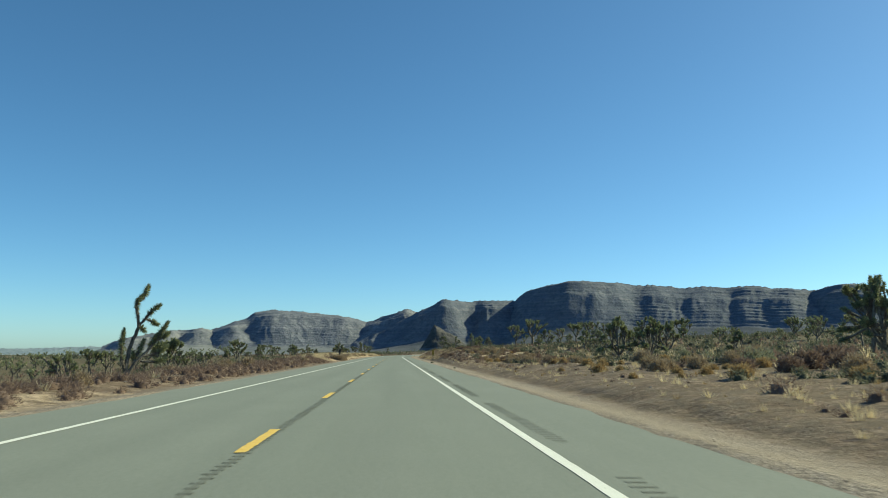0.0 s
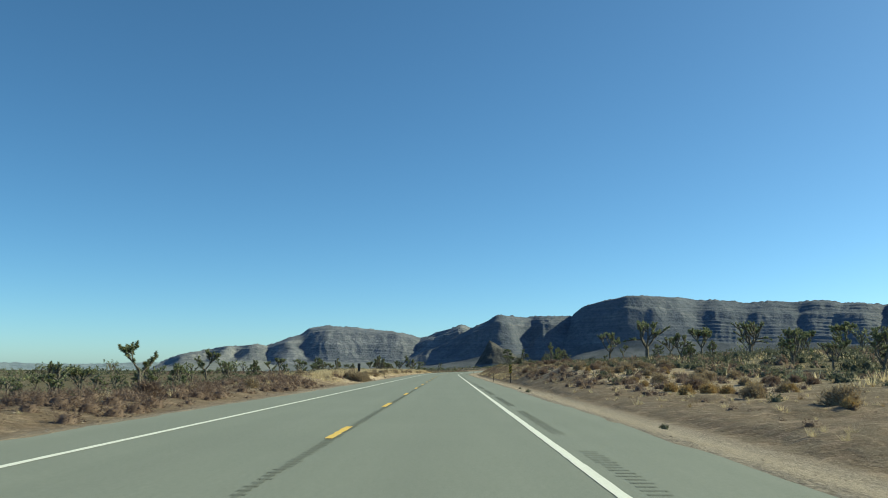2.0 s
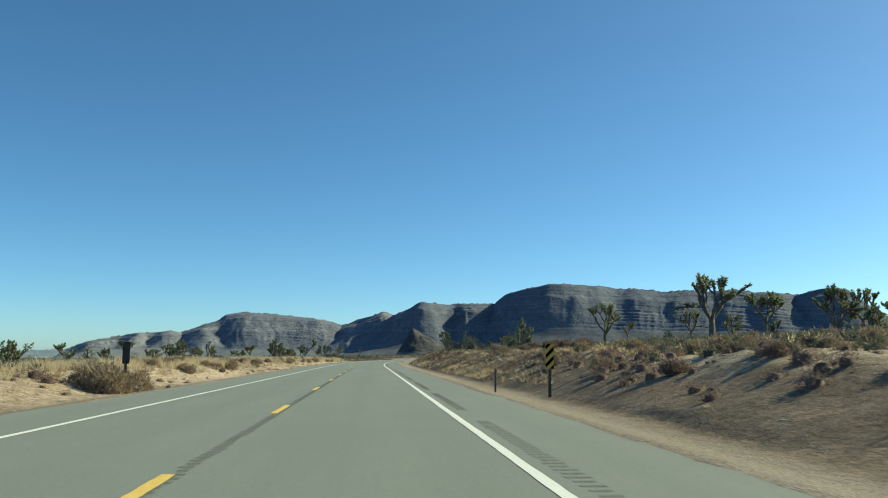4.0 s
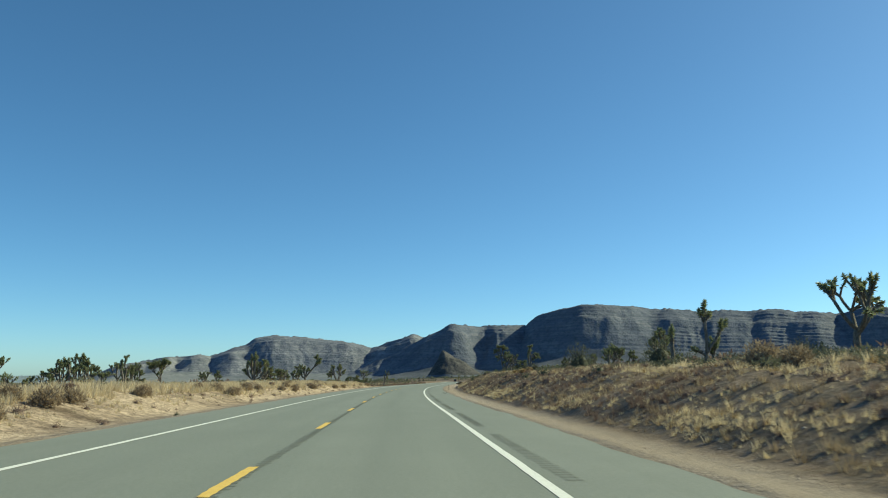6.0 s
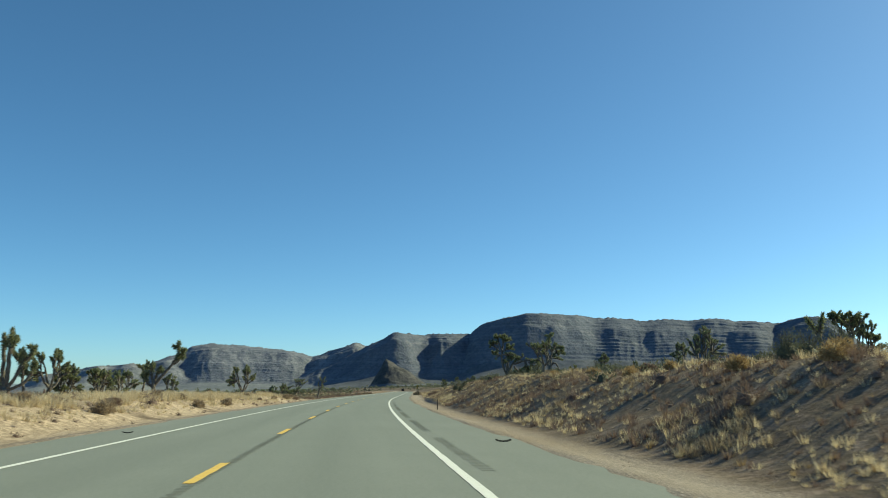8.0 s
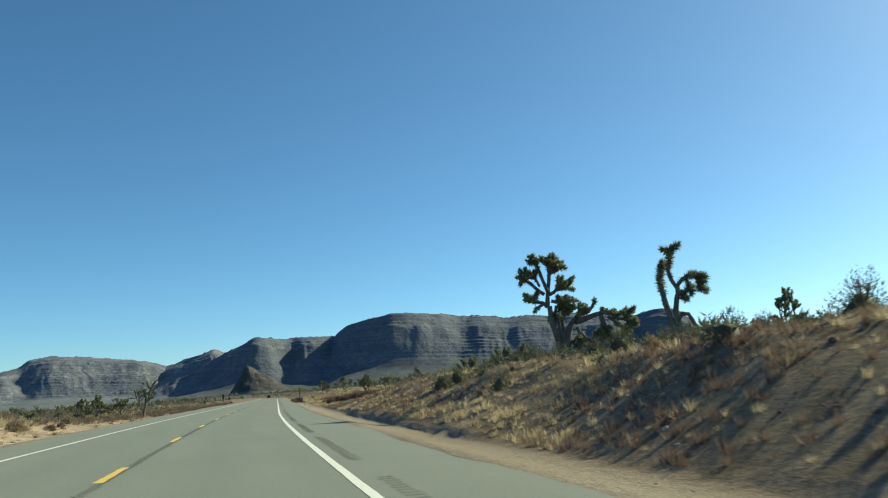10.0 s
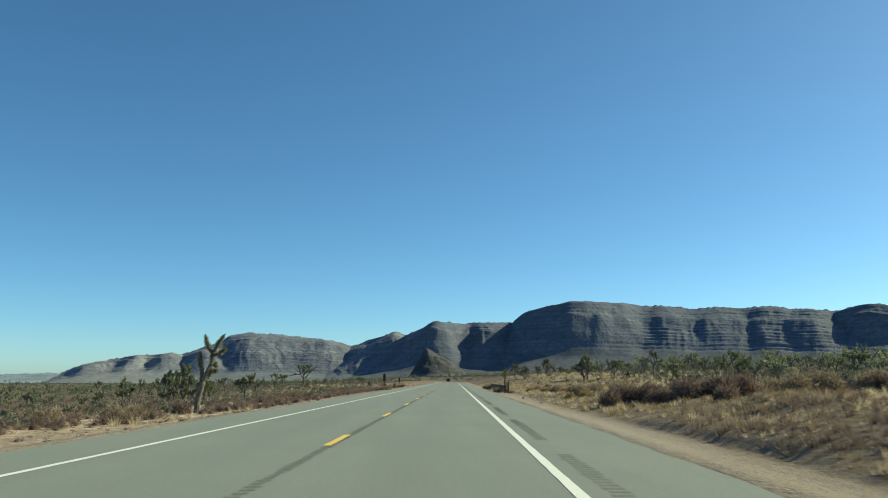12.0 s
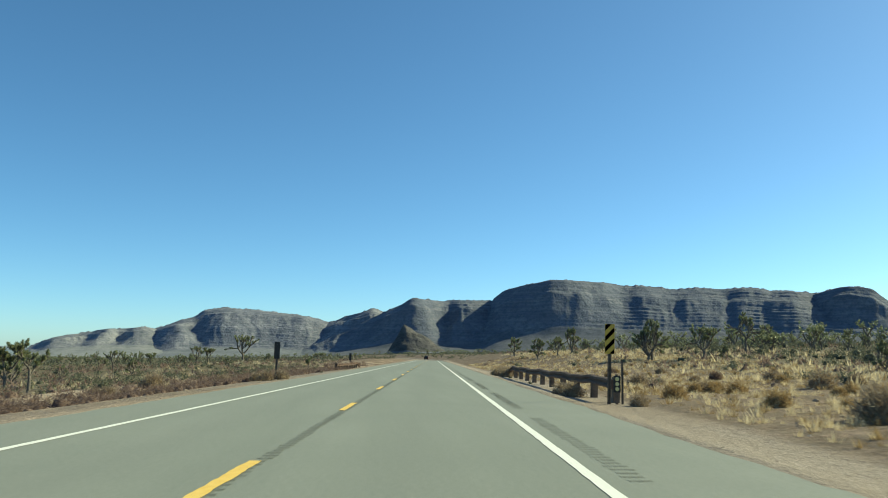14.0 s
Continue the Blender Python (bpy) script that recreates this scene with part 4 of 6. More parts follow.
LEANING = flat(31, [
    (((0.0, -0.5), (0.0, 0.5), (-0.05, 1.3)), 0.2, 0.14, 0.0),
    (((0.0, 1.0), (0.7, 1.9), (1.4, 2.8), (1.8, 3.3)), 0.13, 0.08, 0.4),
    (((1.5, 2.95), (1.75, 3.6), (1.6, 4.1)), 0.09, 0.07, 0.7),
    (((1.2, 2.6), (1.5, 2.7), (2.1, 3.4), (2.0, 3.8)), 0.08, 0.06, 0.5),
    (((-0.05, 1.2), (-0.3, 2.0), (-0.15, 2.6)), 0.1, 0.07, 0.6),
    (((-0.05, 1.2), (0.2, 1.9), (0.4, 2.4)), 0.1, 0.07, 0.6),
    (((0.0, 0.8), (-0.6, 1.3), (-0.7, 1.9)), 0.09, 0.07, 0.6),
])


def far_tree(seed, height, trunk):
    """Trunk and crown of a tree that is only seen from far off."""
    rs = np.random.RandomState(seed)
    wood, leaves = [], []
    for k, (pts, r0, r1, tuft) in enumerate(grow(seed, height, trunk, 3, 42, 0.45, 0.0, 0.17, 3)):
        p = np.asarray(pts, float)
        if r0 > 0.075:
            wood.append(tube(p[[0, -1]], np.array([r0, r1]), 3, seed + k))
        if tuft > 0:
            leaves.append(brush(p[-2:], 9, 0.34, 0.15, rs))
    return merge(wood), merge(leaves)


def ground_at(x, y):
    return float(land(x - road_x(y), y))


def at(x, y, scale=1.0, turn=0.0, sink=0.0):
    m = Matrix.Translation((x, y, ground_at(x, y) - sink)) @ Matrix.Rotation(turn, 4, "Z")
    return m @ Matrix.Scale(scale, 4)


def place_trees():
    bushy = "bushy Joshua tree with many short forked limbs"
    lanky = "tall Joshua tree with bare forked limbs and leaf tufts"
    young = "low young Joshua tree with few spiky heads"
    kinds = {
        "slender": (joshua(SLENDER, 1, "slender twisted Joshua tree beside the sandy verge", 1.3, 7, 0.28), 6.7),
        "bank": (joshua(twiggy(TALL_BANK, 63, 8, 0.46), 2, "large Joshua tree standing on the cut bank", 0.6, 8, 0.19), 5.2),
        "vee": (joshua(VEE, 15, "thin two-armed Joshua tree on top of the bank", 0.9, 7, 0.24), 3.75),
        "twisted": (joshua(twiggy(TWISTED, 49, 2), 3, "twisted Joshua tree with a drooping dead limb"), 4.5),
        "forked": (joshua(FORKED, 4, "Joshua tree with a few thick upright arms", 1.0, 7, 0.2), 4.25),
        "candle": (joshua(twiggy(CANDELABRA, 70, 1), 6, "many-armed upright Joshua tree behind the berm"), 4.2),
        "lean": (joshua(twiggy(LEANING, 49, 2), 7, "leaning Joshua tree with a crooked limb"), 4.1),
        "young": (joshua(grow(106, 2.2, 0.7, 2, 40, 0.5, 0.0, 0.13, 3), 13, young), 2.5),
        "pole": (joshua(grow(107, 3.0, 1.7, 1, 26, 0.6, 0.1, 0.13, 2), 14, young), 3.2),
    }
    plans = {
        "round": (dome(101, 3.6, 0.9, 3.3, 4, 52), 8, bushy, 0.55, 0.21),
        "wide": (dome(102, 4.2, 1.4, 3.9, 4, 54, 0.26, 0.16, 0.12), 9, bushy, 0.55, 0.21),
        "broad": (dome(118, 5.0, 0.7, 5.4, 7, 126, 0.32, 0.18), 19, "broad old Joshua tree with a full rounded crown", 0.6, 0.23),
        "umbrella": (dome(112, 4.8, 2.3, 5.0, 5, 60, 0.26, 0.15), 20, "Joshua tree with a flat umbrella crown on pale stems", 0.55, 0.21),
        "tall": (grow(103, 5.0, 2.0, 4, 38, 0.30, 0.05, 0.13, 2), 10, lanky, 0.6, 0.22),
        "lanky": (grow(104, 4.6, 1.5, 4, 42, 0.28, -0.08, 0.11, 3), 11, lanky, 0.5, 0.2),
        "dense": (dome(105, 3.4, 0.5, 3.2, 5, 66, 0.28, 0.13), 12, bushy, 0.5, 0.22),
    }
    # trees well off the road have fewer, broader leaves
    built = {}

    def tree_kind(kind, far):
        if kind in kinds:
            return kinds[kind]
        if (kind, far) not in built:
            limbs, seed, label, detail, blade = plans[kind]
            base = joshua(limbs, seed, label, 0.17 if far else detail, 4 if far else 6, blade)
            built[(kind, far)] = (base, max(v.co.z for c in base.children for v in c.data.vertices) - 0.08)
        return built[(kind, far)]

    # x, y, height, kind, turn: along the road, stretch by stretch
    spots = []
    spots += [
        (32, 50, 5.2, "tall", 1), (26.6, 78, 4.2, "dense", 2), (24, 79.5, 4.2, "dense", 0), (30, 83, 3.8, "round", 1), (35.6, 114.7, 3.2, "dense", 1), (32, 128, 3.4, "round", 3),
        (26.8, 141, 1.9, "dense", 2), (42.5, 141, 2, "young", 3), (42, 165, 4.8, "wide", 2), (47.2, 166, 3.6, "tall", 4), (33, 166, 3.8, "round", 5), (38.8, 171, 3.2, "dense", 3),
        (46.9, 180, 4.2, "tall", 2), (57.5, 183, 3.8, "lanky", 1), (61.7, 183, 4.6, "tall", 6), (68.9, 184, 3.2, "wide", 4),
    ]
    spots += [
        (35.3, 187, 2.5, "round", 4), (33.8, 188, 5.6, "wide", 0), (40.2, 188.3, 2.4, "young", 1), (53.3, 195, 4.4, "wide", 3), (48, 206, 5.2, "lanky", 2), (65, 211, 3.4, "dense", 5),
        (80, 217, 5.4, "lanky", 0), (38.2, 227, 4.6, "tall", 0), (23.3, 228, 4.6, "vee", 0), (49.3, 231, 4.2, "wide", 3), (25, 231, 2.6, "young", 2), (36.5, 232, 5.6, "wide", 1),
        (47, 234.6, 2.6, "dense", 2), (25, 240, 3.8, "pole", 1), (28.2, 253.5, 3.8, "dense", 3), (28.4, 270.3, 2.8, "lanky", 4), (30.6, 272, 2.2, "dense", 4),
    ]
    spots += [
        (27.7, 271.4, 2.5, "pole", 2), (19.1, 298, 3, "wide", 2), (51.4, 314.5, 2.6, "young", 1), (36.9, 306, 4.3, "broad", 0), (32.9, 302.1, 2.9, "round", 3), (32.6, 323.4, 2.2, "dense", 3), (41.6, 337.4, 2.4, "dense", 1), (26.0, 323.5, 4.9, "twisted", -0.3), (21.9, 327.3, 5.4, "bank", -0.12),
        (30, 327, 1.8, "young", 0), (31.4, 355.5, 3.0, "dense", 5), (29.9, 356.8, 3.2, "round", 1), (33.4, 357, 2.4, "dense", 2), (36.3, 382.2, 4.1, "wide", 4), (37.9, 383, 3.9, "round", 2), (35.6, 376.3, 3.7, "lanky", 5), (40.8, 379.4, 3.6, "wide", 2), (41.9, 379.2, 3.7, "lanky", 3), (37.5, 389.2, 4.8, "round", 1),
        (49.6, 437.5, 4.4, "tall", 2), (70, 452, 3.4, "lanky", 3),
    ]
    spots += [
        (58, 464, 6.1, "tall", 5), (61, 466, 4.2, "dense", 3), (78, 488, 3.8, "dense", 2), 
        (94, 521, 5, "tall", 1), 
        (44.9, 576, 4.4, "round", 4), 
    ]
    spots += [
        (-15.5, 55, 6.7, "slender", 0.34), (-24, 66, 3, "round", 2), (-16.7, 69, 4.6, "lanky", 1), (-35.8, 97.7, 2.8, "dense", 3), (-33.5, 110.5, 2.5, "round", 2), (-30.4, 124, 3.4, "round", 4),
        (-37.6, 132, 2.6, "dense", 2), (-29.7, 135, 2.5, "wide", 6), (-27.6, 146, 2.6, "dense", 1), (-32, 148, 3, "round", 2), (-37.4, 149, 3, "dense", 6), (-40.4, 151, 3, "lanky", 6),
        (-29.4, 163, 4.2, "tall", 5), (-27.6, 166, 3, "wide", 3), (-43.4, 172, 2.6, "round", 6), (-29.5, 189, 3.2, "dense", 4),
    ]
    spots += [
        (-34.2, 189, 3, "wide", 7), (-30, 204, 3, "tall", 3), (-23.7, 213, 3.2, "wide", 5), (-30.4, 218, 3, "round", 1), (-52, 220.5, 5, "tall", 2), (-48, 225, 2.4, "lanky", 0),
        (-14.8, 231, 2.7, "lanky", 7), (-44, 244, 3.2, "round", 1), (-28.1, 247, 3.5, "round", 3), (-26, 247, 3.3, "wide", 1), (-31.9, 249, 2.2, "young", 2), (-29.9, 250, 3.4, "wide", 4),
        (-25.9, 251, 2.3, "lanky", 2), (-30.2, 256.5, 3.6, "dense", 2), (-40, 259, 3.6, "lanky", 5), (-25.6, 259.5, 2.6, "dense", 4),
    ]
    spots += [
        (-36, 262, 3.4, "round", 5), (-31.5, 275, 2.7, "dense", 3), (-38.7, 281.6, 3, "lanky", 3), (-17.6, 282.2, 4.2, "candle", 0), (-18.5, 288, 3.3, "tall", 4), (-17.3, 289, 3.7, "round", 2),
        (-17.1, 292, 2.5, "dense", 5), (-17.3, 292, 2.5, "dense", 3), (-15.2, 293, 2.5, "round", 5), (-26.8, 294, 2.8, "wide", 2), (-15.9, 294.5, 3, "lanky", 4), (-12.5, 298, 4.2, "lean", 0),
        (-14, 300.5, 2.9, "tall", 1), (-16.7, 303.5, 2.4, "dense", 1), (-29.3, 304.6, 3.4, "wide", 5), (-27.5, 306, 2.4, "dense", 4),
    ]
    spots += [
        (-45.5, 312.5, 3.8, "wide", 1), (-21.5, 316, 3, "dense", 1), (-19.8, 319, 3.2, "round", 0), (-18.9, 336, 2.9, "dense", 6), (-11.5, 347, 5, "round", 2), (-18.9, 366, 2.4, "round", 6),
        (-2.6, 396.6, 4.45, "forked", 0), (-15, 440, 3.7, "dense", 5), (-31.5, 444, 3, "dense", 0), (-31.2, 449, 2.8, "round", 3), (-27, 453, 2.8, "dense", 2), (-19.4, 459, 3, "wide", 1),
        (-32, 461, 2.4, "young", 4), (-28, 469, 2.6, "lanky", 1), 
    ]
    spots += [
        
        (-37.6, 514, 2.8, "dense", 6), (5.3, 524.5, 2.2, "young", 2), 
        (-10, 548, 3, "round", 1),
    ]
    spots += [
        (-44.4, 127, 4.1, "lanky", 4), (-42.5, 129, 3.5, "wide", 1), (-55, 175, 4.6, "round", 5), (-73, 194, 3.2, "dense", 2), (-19.4, 113.7, 3.4, "tall", 3), (-16, 112.7, 1.5, "lean", 2), (-17.3, 430.8, 2.6, "wide", 3), 
        (-12, 432.8, 3.9, "dense", 4), (-10.6, 436, 2.9, "lanky", 2), (-14.1, 452.7, 2.8, "tall", 5), 
        (-25.2, 254.6, 2.9, "twisted", 1), (30.0, 45.4, 4.9, "broad", 3), (-8.5, 617, 2.8, "round", 0), (-11, 618, 2.8, "dense", 2), (1.2, 623, 3.2, "wide", 3), (-18.4, 625, 6.6, "wide", 0),
    ]
    # past the culvert
    spots += [
        (-11.0, 464, 4.1, "lanky", 0), (-9.4, 463.7, 3.4, "tall", 3), (-26.1, 517, 3.2, "round", 2), (-31.8, 558.8, 3.2, "wide", 4), (-17.8, 519.5, 3.3, "dense", 1), (-31.3, 582.7, 3.0, "lanky", 2),
        (-24.8, 580.2, 3.7, "round", 5), (-23.6, 591.4, 3.7, "wide", 1), (-21.5, 593.9, 3.5, "lanky", 5), (-19.5, 560, 2.2, "dense", 3), (43.6, 491.5, 5.4, "broad", 1), (44.9, 494, 4.8, "wide", 3), (47.7, 486.7, 5.0, "wide", 5),
        (60, 502.5, 5.3, "umbrella", 2), (82.5, 538, 3.6, "tall", 2), (73, 509.3, 4.2, "tall", 4), (84.6, 519.6, 3.8, "tall", 1), (80.5, 521, 3.0, "wide", 6), (48, 458.1, 2.2, "dense", 4),
        (39, 526.1, 3.0, "dense", 2), (41.4, 523.5, 3.5, "wide", 0), (43, 521.5, 4.1, "round", 6), (49.7, 537.9, 1.9, "dense", 5), (50.6, 488, 1.6, "dense", 1),
    ]
    # a belt of trees behind the flats on the right
    rs = np.random.RandomState(31)
    for n, l0, l1, y0, y1 in ((9, 40, 75, 500, 570), (20, 30, 72, 62, 175), (10, 30, 60, 575, 640)):
        for _ in range(n):
            l, y = l0 + (l1 - l0) * rs.rand(), y0 + (y1 - y0) * rs.rand()
            x = float(road_x(y)) + l
            if min(math.hypot(x - q[0], y - q[1]) for q in spots) > 4:
                spots.append((x, y, 2.3 + 1.7 * rs.rand(), ("wide", "round", "dense", "tall", "round")[rs.randint(5)], rs.randint(7)))
    used = set()
    for x, y, h, kind, turn in spots:
        base, tall = tree_kind(kind, abs(x - float(road_x(y))) > 33)
        m = at(x, y, h / tall, turn * 1.05 if turn else 0.0, 0.05)
        if base in used:
            copy_thing(base, m)
        else:
            used.add(base)
            base.matrix_basis = m
    # a kind that stands nowhere is not kept
    for base, _ in list(kinds.values()) + list(built.values()):
        if base not in used:
            for ob in list(base.children) + [base]:
                bpy.data.objects.remove(ob)
    # the wood thins out over the plain: nearer trees one by one, the far wood as one
    rs = np.random.RandomState(77)
    shapes = ((3.6, 0.8, bushy), (4.4, 1.5, lanky), (3.0, 0.6, bushy), (4.0, 1.2, bushy))
    lite = [joshua(grow(201 + i, h, t, 3, 40, 0.45, 0.0, 0.17, 4), 40 + i, lab, 0.16, 4) for i, (h, t, lab) in enumerate(shapes)]
    near = np.array([(s[0], s[1]) for s in spots])
    made = 0
    first = [True] * 4
    while made < 130:
        y = 20 + 760 * rs.rand()
        l = (34 + 150 * rs.rand() ** 1.4) * (1 if rs.rand() < 0.55 else -1)
        if made > 83:
            # a thicker belt of trees past the second bridge
            y, l = 430 + 260 * rs.rand(), (48 + 60 * rs.rand()) * (1 if rs.rand() < 0.6 else -1.2)
        x = float(road_x(y)) + l
        if fbm(x / 60, y / 60, 2, 91) < 0.40 or np.hypot(near[:, 0] - x, near[:, 1] - y).min() < 9:
            continue
        if l > 0 and l < 48 and y < 560 and rs.rand() < 0.75:
            continue
        k = rs.randint(4)
        m = at(x, y, 0.6 + 0.5 * rs.rand() ** 1.3, rs.rand() * 6.28, 0.05)
        if first[k]:
            lite[k].matrix_basis, first[k] = m, False
        else:
            copy_thing(lite[k], m)
        made += 1
    rows = np.vstack([sown(rs, 90, 55, 150, 20, 780, 0.85, 0.3, 4), sown(rs, 110, -48, -150, 20, 780, 0.8, 0.3, 4), sown(rs, 60, 45, 110, 430, 700, 0.85, 0.3, 4), sown(rs, 240, 150, 560, 0, 1500, 0.95, 0.35, 4), sown(rs, 300, -150, -560, 0, 1500, 0.9, 0.35, 4), sown(rs, 150, 14, 150, 780, 1500, 0.9, 0.3, 4), sown(rs, 150, -14, -150, 780, 1500, 0.9, 0.3, 4), sown(rs, 45, -44, -100, 95, 260, 0.95, 0.3, 4), sown(rs, 80, 44, 105, 430, 680, 1.05, 0.3, 4)])
    tiny = [far_tree(301 + i, h, t) for i, (h, t, _) in enumerate(shapes)]
    wood, leaves = [t[0] for t in tiny], [t[1] for t in tiny]
    strew("distant_trunks", "dark trunks of the distant Joshua tree wood", "trees", BARK, wood, rows)
    strew("distant_crowns", "spiky crowns of the distant Joshua tree wood", "trees", YUCCA, leaves, rows)


def heart(rs, w, h, rings=3, sides=7):
    """The dense inside of a bush: a low uneven dome."""
    v, f = [], []
    for i in range(rings):
        e = i / rings * math.pi / 2
        for k in range(sides):
            a = (k + 0.5 * (i % 2)) / sides * 2 * math.pi
            r = 0.78 + 0.34 * rs.rand()
            v.append((math.cos(a) * math.cos(e) * r * w / 2, math.sin(a) * math.cos(e) * r * w / 2, math.sin(e) * r * h - 0.05 * (i == 0)))
    v.append((0, 0, h * (0.8 + 0.3 * rs.rand())))
    for i in range(rings - 1):
        for k in range(sides):
            f.append((i * sides + k, i * sides + (k + 1) % sides, (i + 1) * sides + (k + 1) % sides, (i + 1) * sides + k))
    for k in range(sides):
        f.append(((rings - 1) * sides + k, (rings - 1) * sides + (k + 1) % sides, rings * sides, rings * sides))
    return np.array(v), np.array(f)


def full(rs, n, w, h, size, up=0.5, stems=0, wide=0.13, core=0.8, rings=3, sides=7):
    """A clump of blades round a dense inside."""
    return merge([clump(rs, n, w, h, size, up, stems, wide, max(0.45, core * 0.95)), heart(rs, w * core, h * core, rings, sides)])


def clump(rs, n, w, h, size, up=0.5, stems=10, wide=0.13, inner=0.45):
    """Leaf and twig blades of one bush, of unit kind, standing on the origin."""
    d = rs.normal(size=(n, 3))
    d[:, 2] = np.abs(d[:, 2])
    d /= np.linalg.norm(d, axis=1)[:, None]
    r = inner + (1 - inner) * rs.rand(n) ** (0.6 if inner < 0.5 else 1.3)
    lump = 0.75 + 0.5 * vnoise(d[:, 0] * 2.2 + 9, d[:, 1] * 2.2 + d[:, 2] * 2, rs.randint(999))
    o = d * (r * lump)[:, None] * np.array([w / 2, w / 2, h])
    way = d * (1 - up) + rs.normal(size=(n, 3)) * 0.45 + np.array([0, 0, up])
    way /= np.linalg.norm(way, axis=1)[:, None]
    side = np.cross(way, rs.normal(size=(n, 3)))
    side /= np.linalg.norm(side, axis=1)[:, None]
    s = size * (0.6 + 0.8 * rs.rand(n))[:, None]
    v = np.stack([o - side * s * wide, o + side * s * wide, o + way * s], 1).reshape(-1, 3)
    i = np.arange(n) * 3
    f = np.stack([i, i + 1, i + 2, i + 2], 1)
    if stems:
        e = o[rs.choice(n, stems)]
        b = e * np.array([0.12, 0.12, 0.0]) + np.array([0, 0, -0.05])
        q = np.cross(e - b, rs.normal(size=(stems, 3)))
        q = q / np.linalg.norm(q, axis=1)[:, None] * 0.012 * max(w, 0.6)
        sv = np.stack([b - q, b + q, e + q * 0.4, e - q * 0.4], 1).reshape(-1, 3)
        v, f = merge([(v, f), (sv, np.arange(stems * 4).reshape(-1, 4))])
    return v, f


def tuft(rs, n, h, w, thick=1.0):
    """Blades of one bunch of grass."""
    a = rs.rand(n) * 6.28
    r = rs.rand(n) ** 0.7
    out = np.stack([np.cos(a), np.sin(a), np.zeros(n)], 1)
    b = out * (r * w * 0.25)[:, None] + np.array([0, 0, -0.03])
    tip = out * (r * w * 0.68)[:, None] + np.stack([rs.normal(size=n) * 0.08, rs.normal(size=n) * 0.08, h * (0.45 + 0.6 * rs.rand(n))], 1)
    side = np.stack([-np.sin(a), np.cos(a), np.zeros(n)], 1) * (thick * (0.012 + 0.014 * rs.rand(n)))[:, None]
    v = np.stack([b - side, b + side, tip], 1).reshape(-1, 3)
    k = np.arange(n)[:, None] * 3
    return v, k + np.array([[0, 1, 2, 2]])


def strew(name, label, category, mat, kinds, spots, soft=False):
    """One object of many plants: spots are rows of l, y, size, kind index, turn."""
    vs, fs, k = [], [], 0
    for ki, (v, f) in enumerate(kinds):
        s = spots[spots[:, 3] == ki]
        if not len(s):
            continue
        x, y = s[:, 0] + road_x(s[:, 1]), s[:, 1]
        z = land(s[:, 0], y) - 0.03
        c, sn = np.cos(s[:, 4]) * s[:, 2], np.sin(s[:, 4]) * s[:, 2]
        px = v[None, :, 0] * c[:, None] - v[None, :, 1] * sn[:, None] + x[:, None]
        py = v[None, :, 0] * sn[:, None] + v[None, :, 1] * c[:, None] + y[:, None]
        pz = v[None, :, 2] * s[:, 2:3] + z[:, None]
        vs.append(np.stack([px, py, pz], -1).reshape(-1, 3))
        fs.append((f[None] + (np.arange(len(s)) * len(v))[:, None, None]).reshape(-1, 4) + k)
        k += len(s) * len(v)
    return tagged(new(name, mesh_from(name, np.vstack(vs), np.vstack(fs), mat, soft)), label, category, kind="stuff")


def sown(rs, n, l0, l1, y0, y1, size, spread_, kinds, weight=None, bias=1.0):
    """Random spots between l0 and l1; weight(l, y) from 0 to 1 thins them."""
    l = l0 + (l1 - l0) * rs.rand(n) ** bias
    y = y0 + (y1 - y0) * rs.rand(n)
    s = size * (1 - spread_ + 2 * spread_ * rs.rand(n) ** 1.4)
    rows = np.stack([l, y, s, rs.randint(0, kinds, n), rs.rand(n) * 6.28], 1)
    if weight is not None:
        rows = rows[rs.rand(n) < weight(l, y)]
    return rows


def patchy(l, y, scale, seed, lo=0.42, hi=0.6):
    return smooth(lo, hi, fbm(l / scale, y / scale, 3, seed))


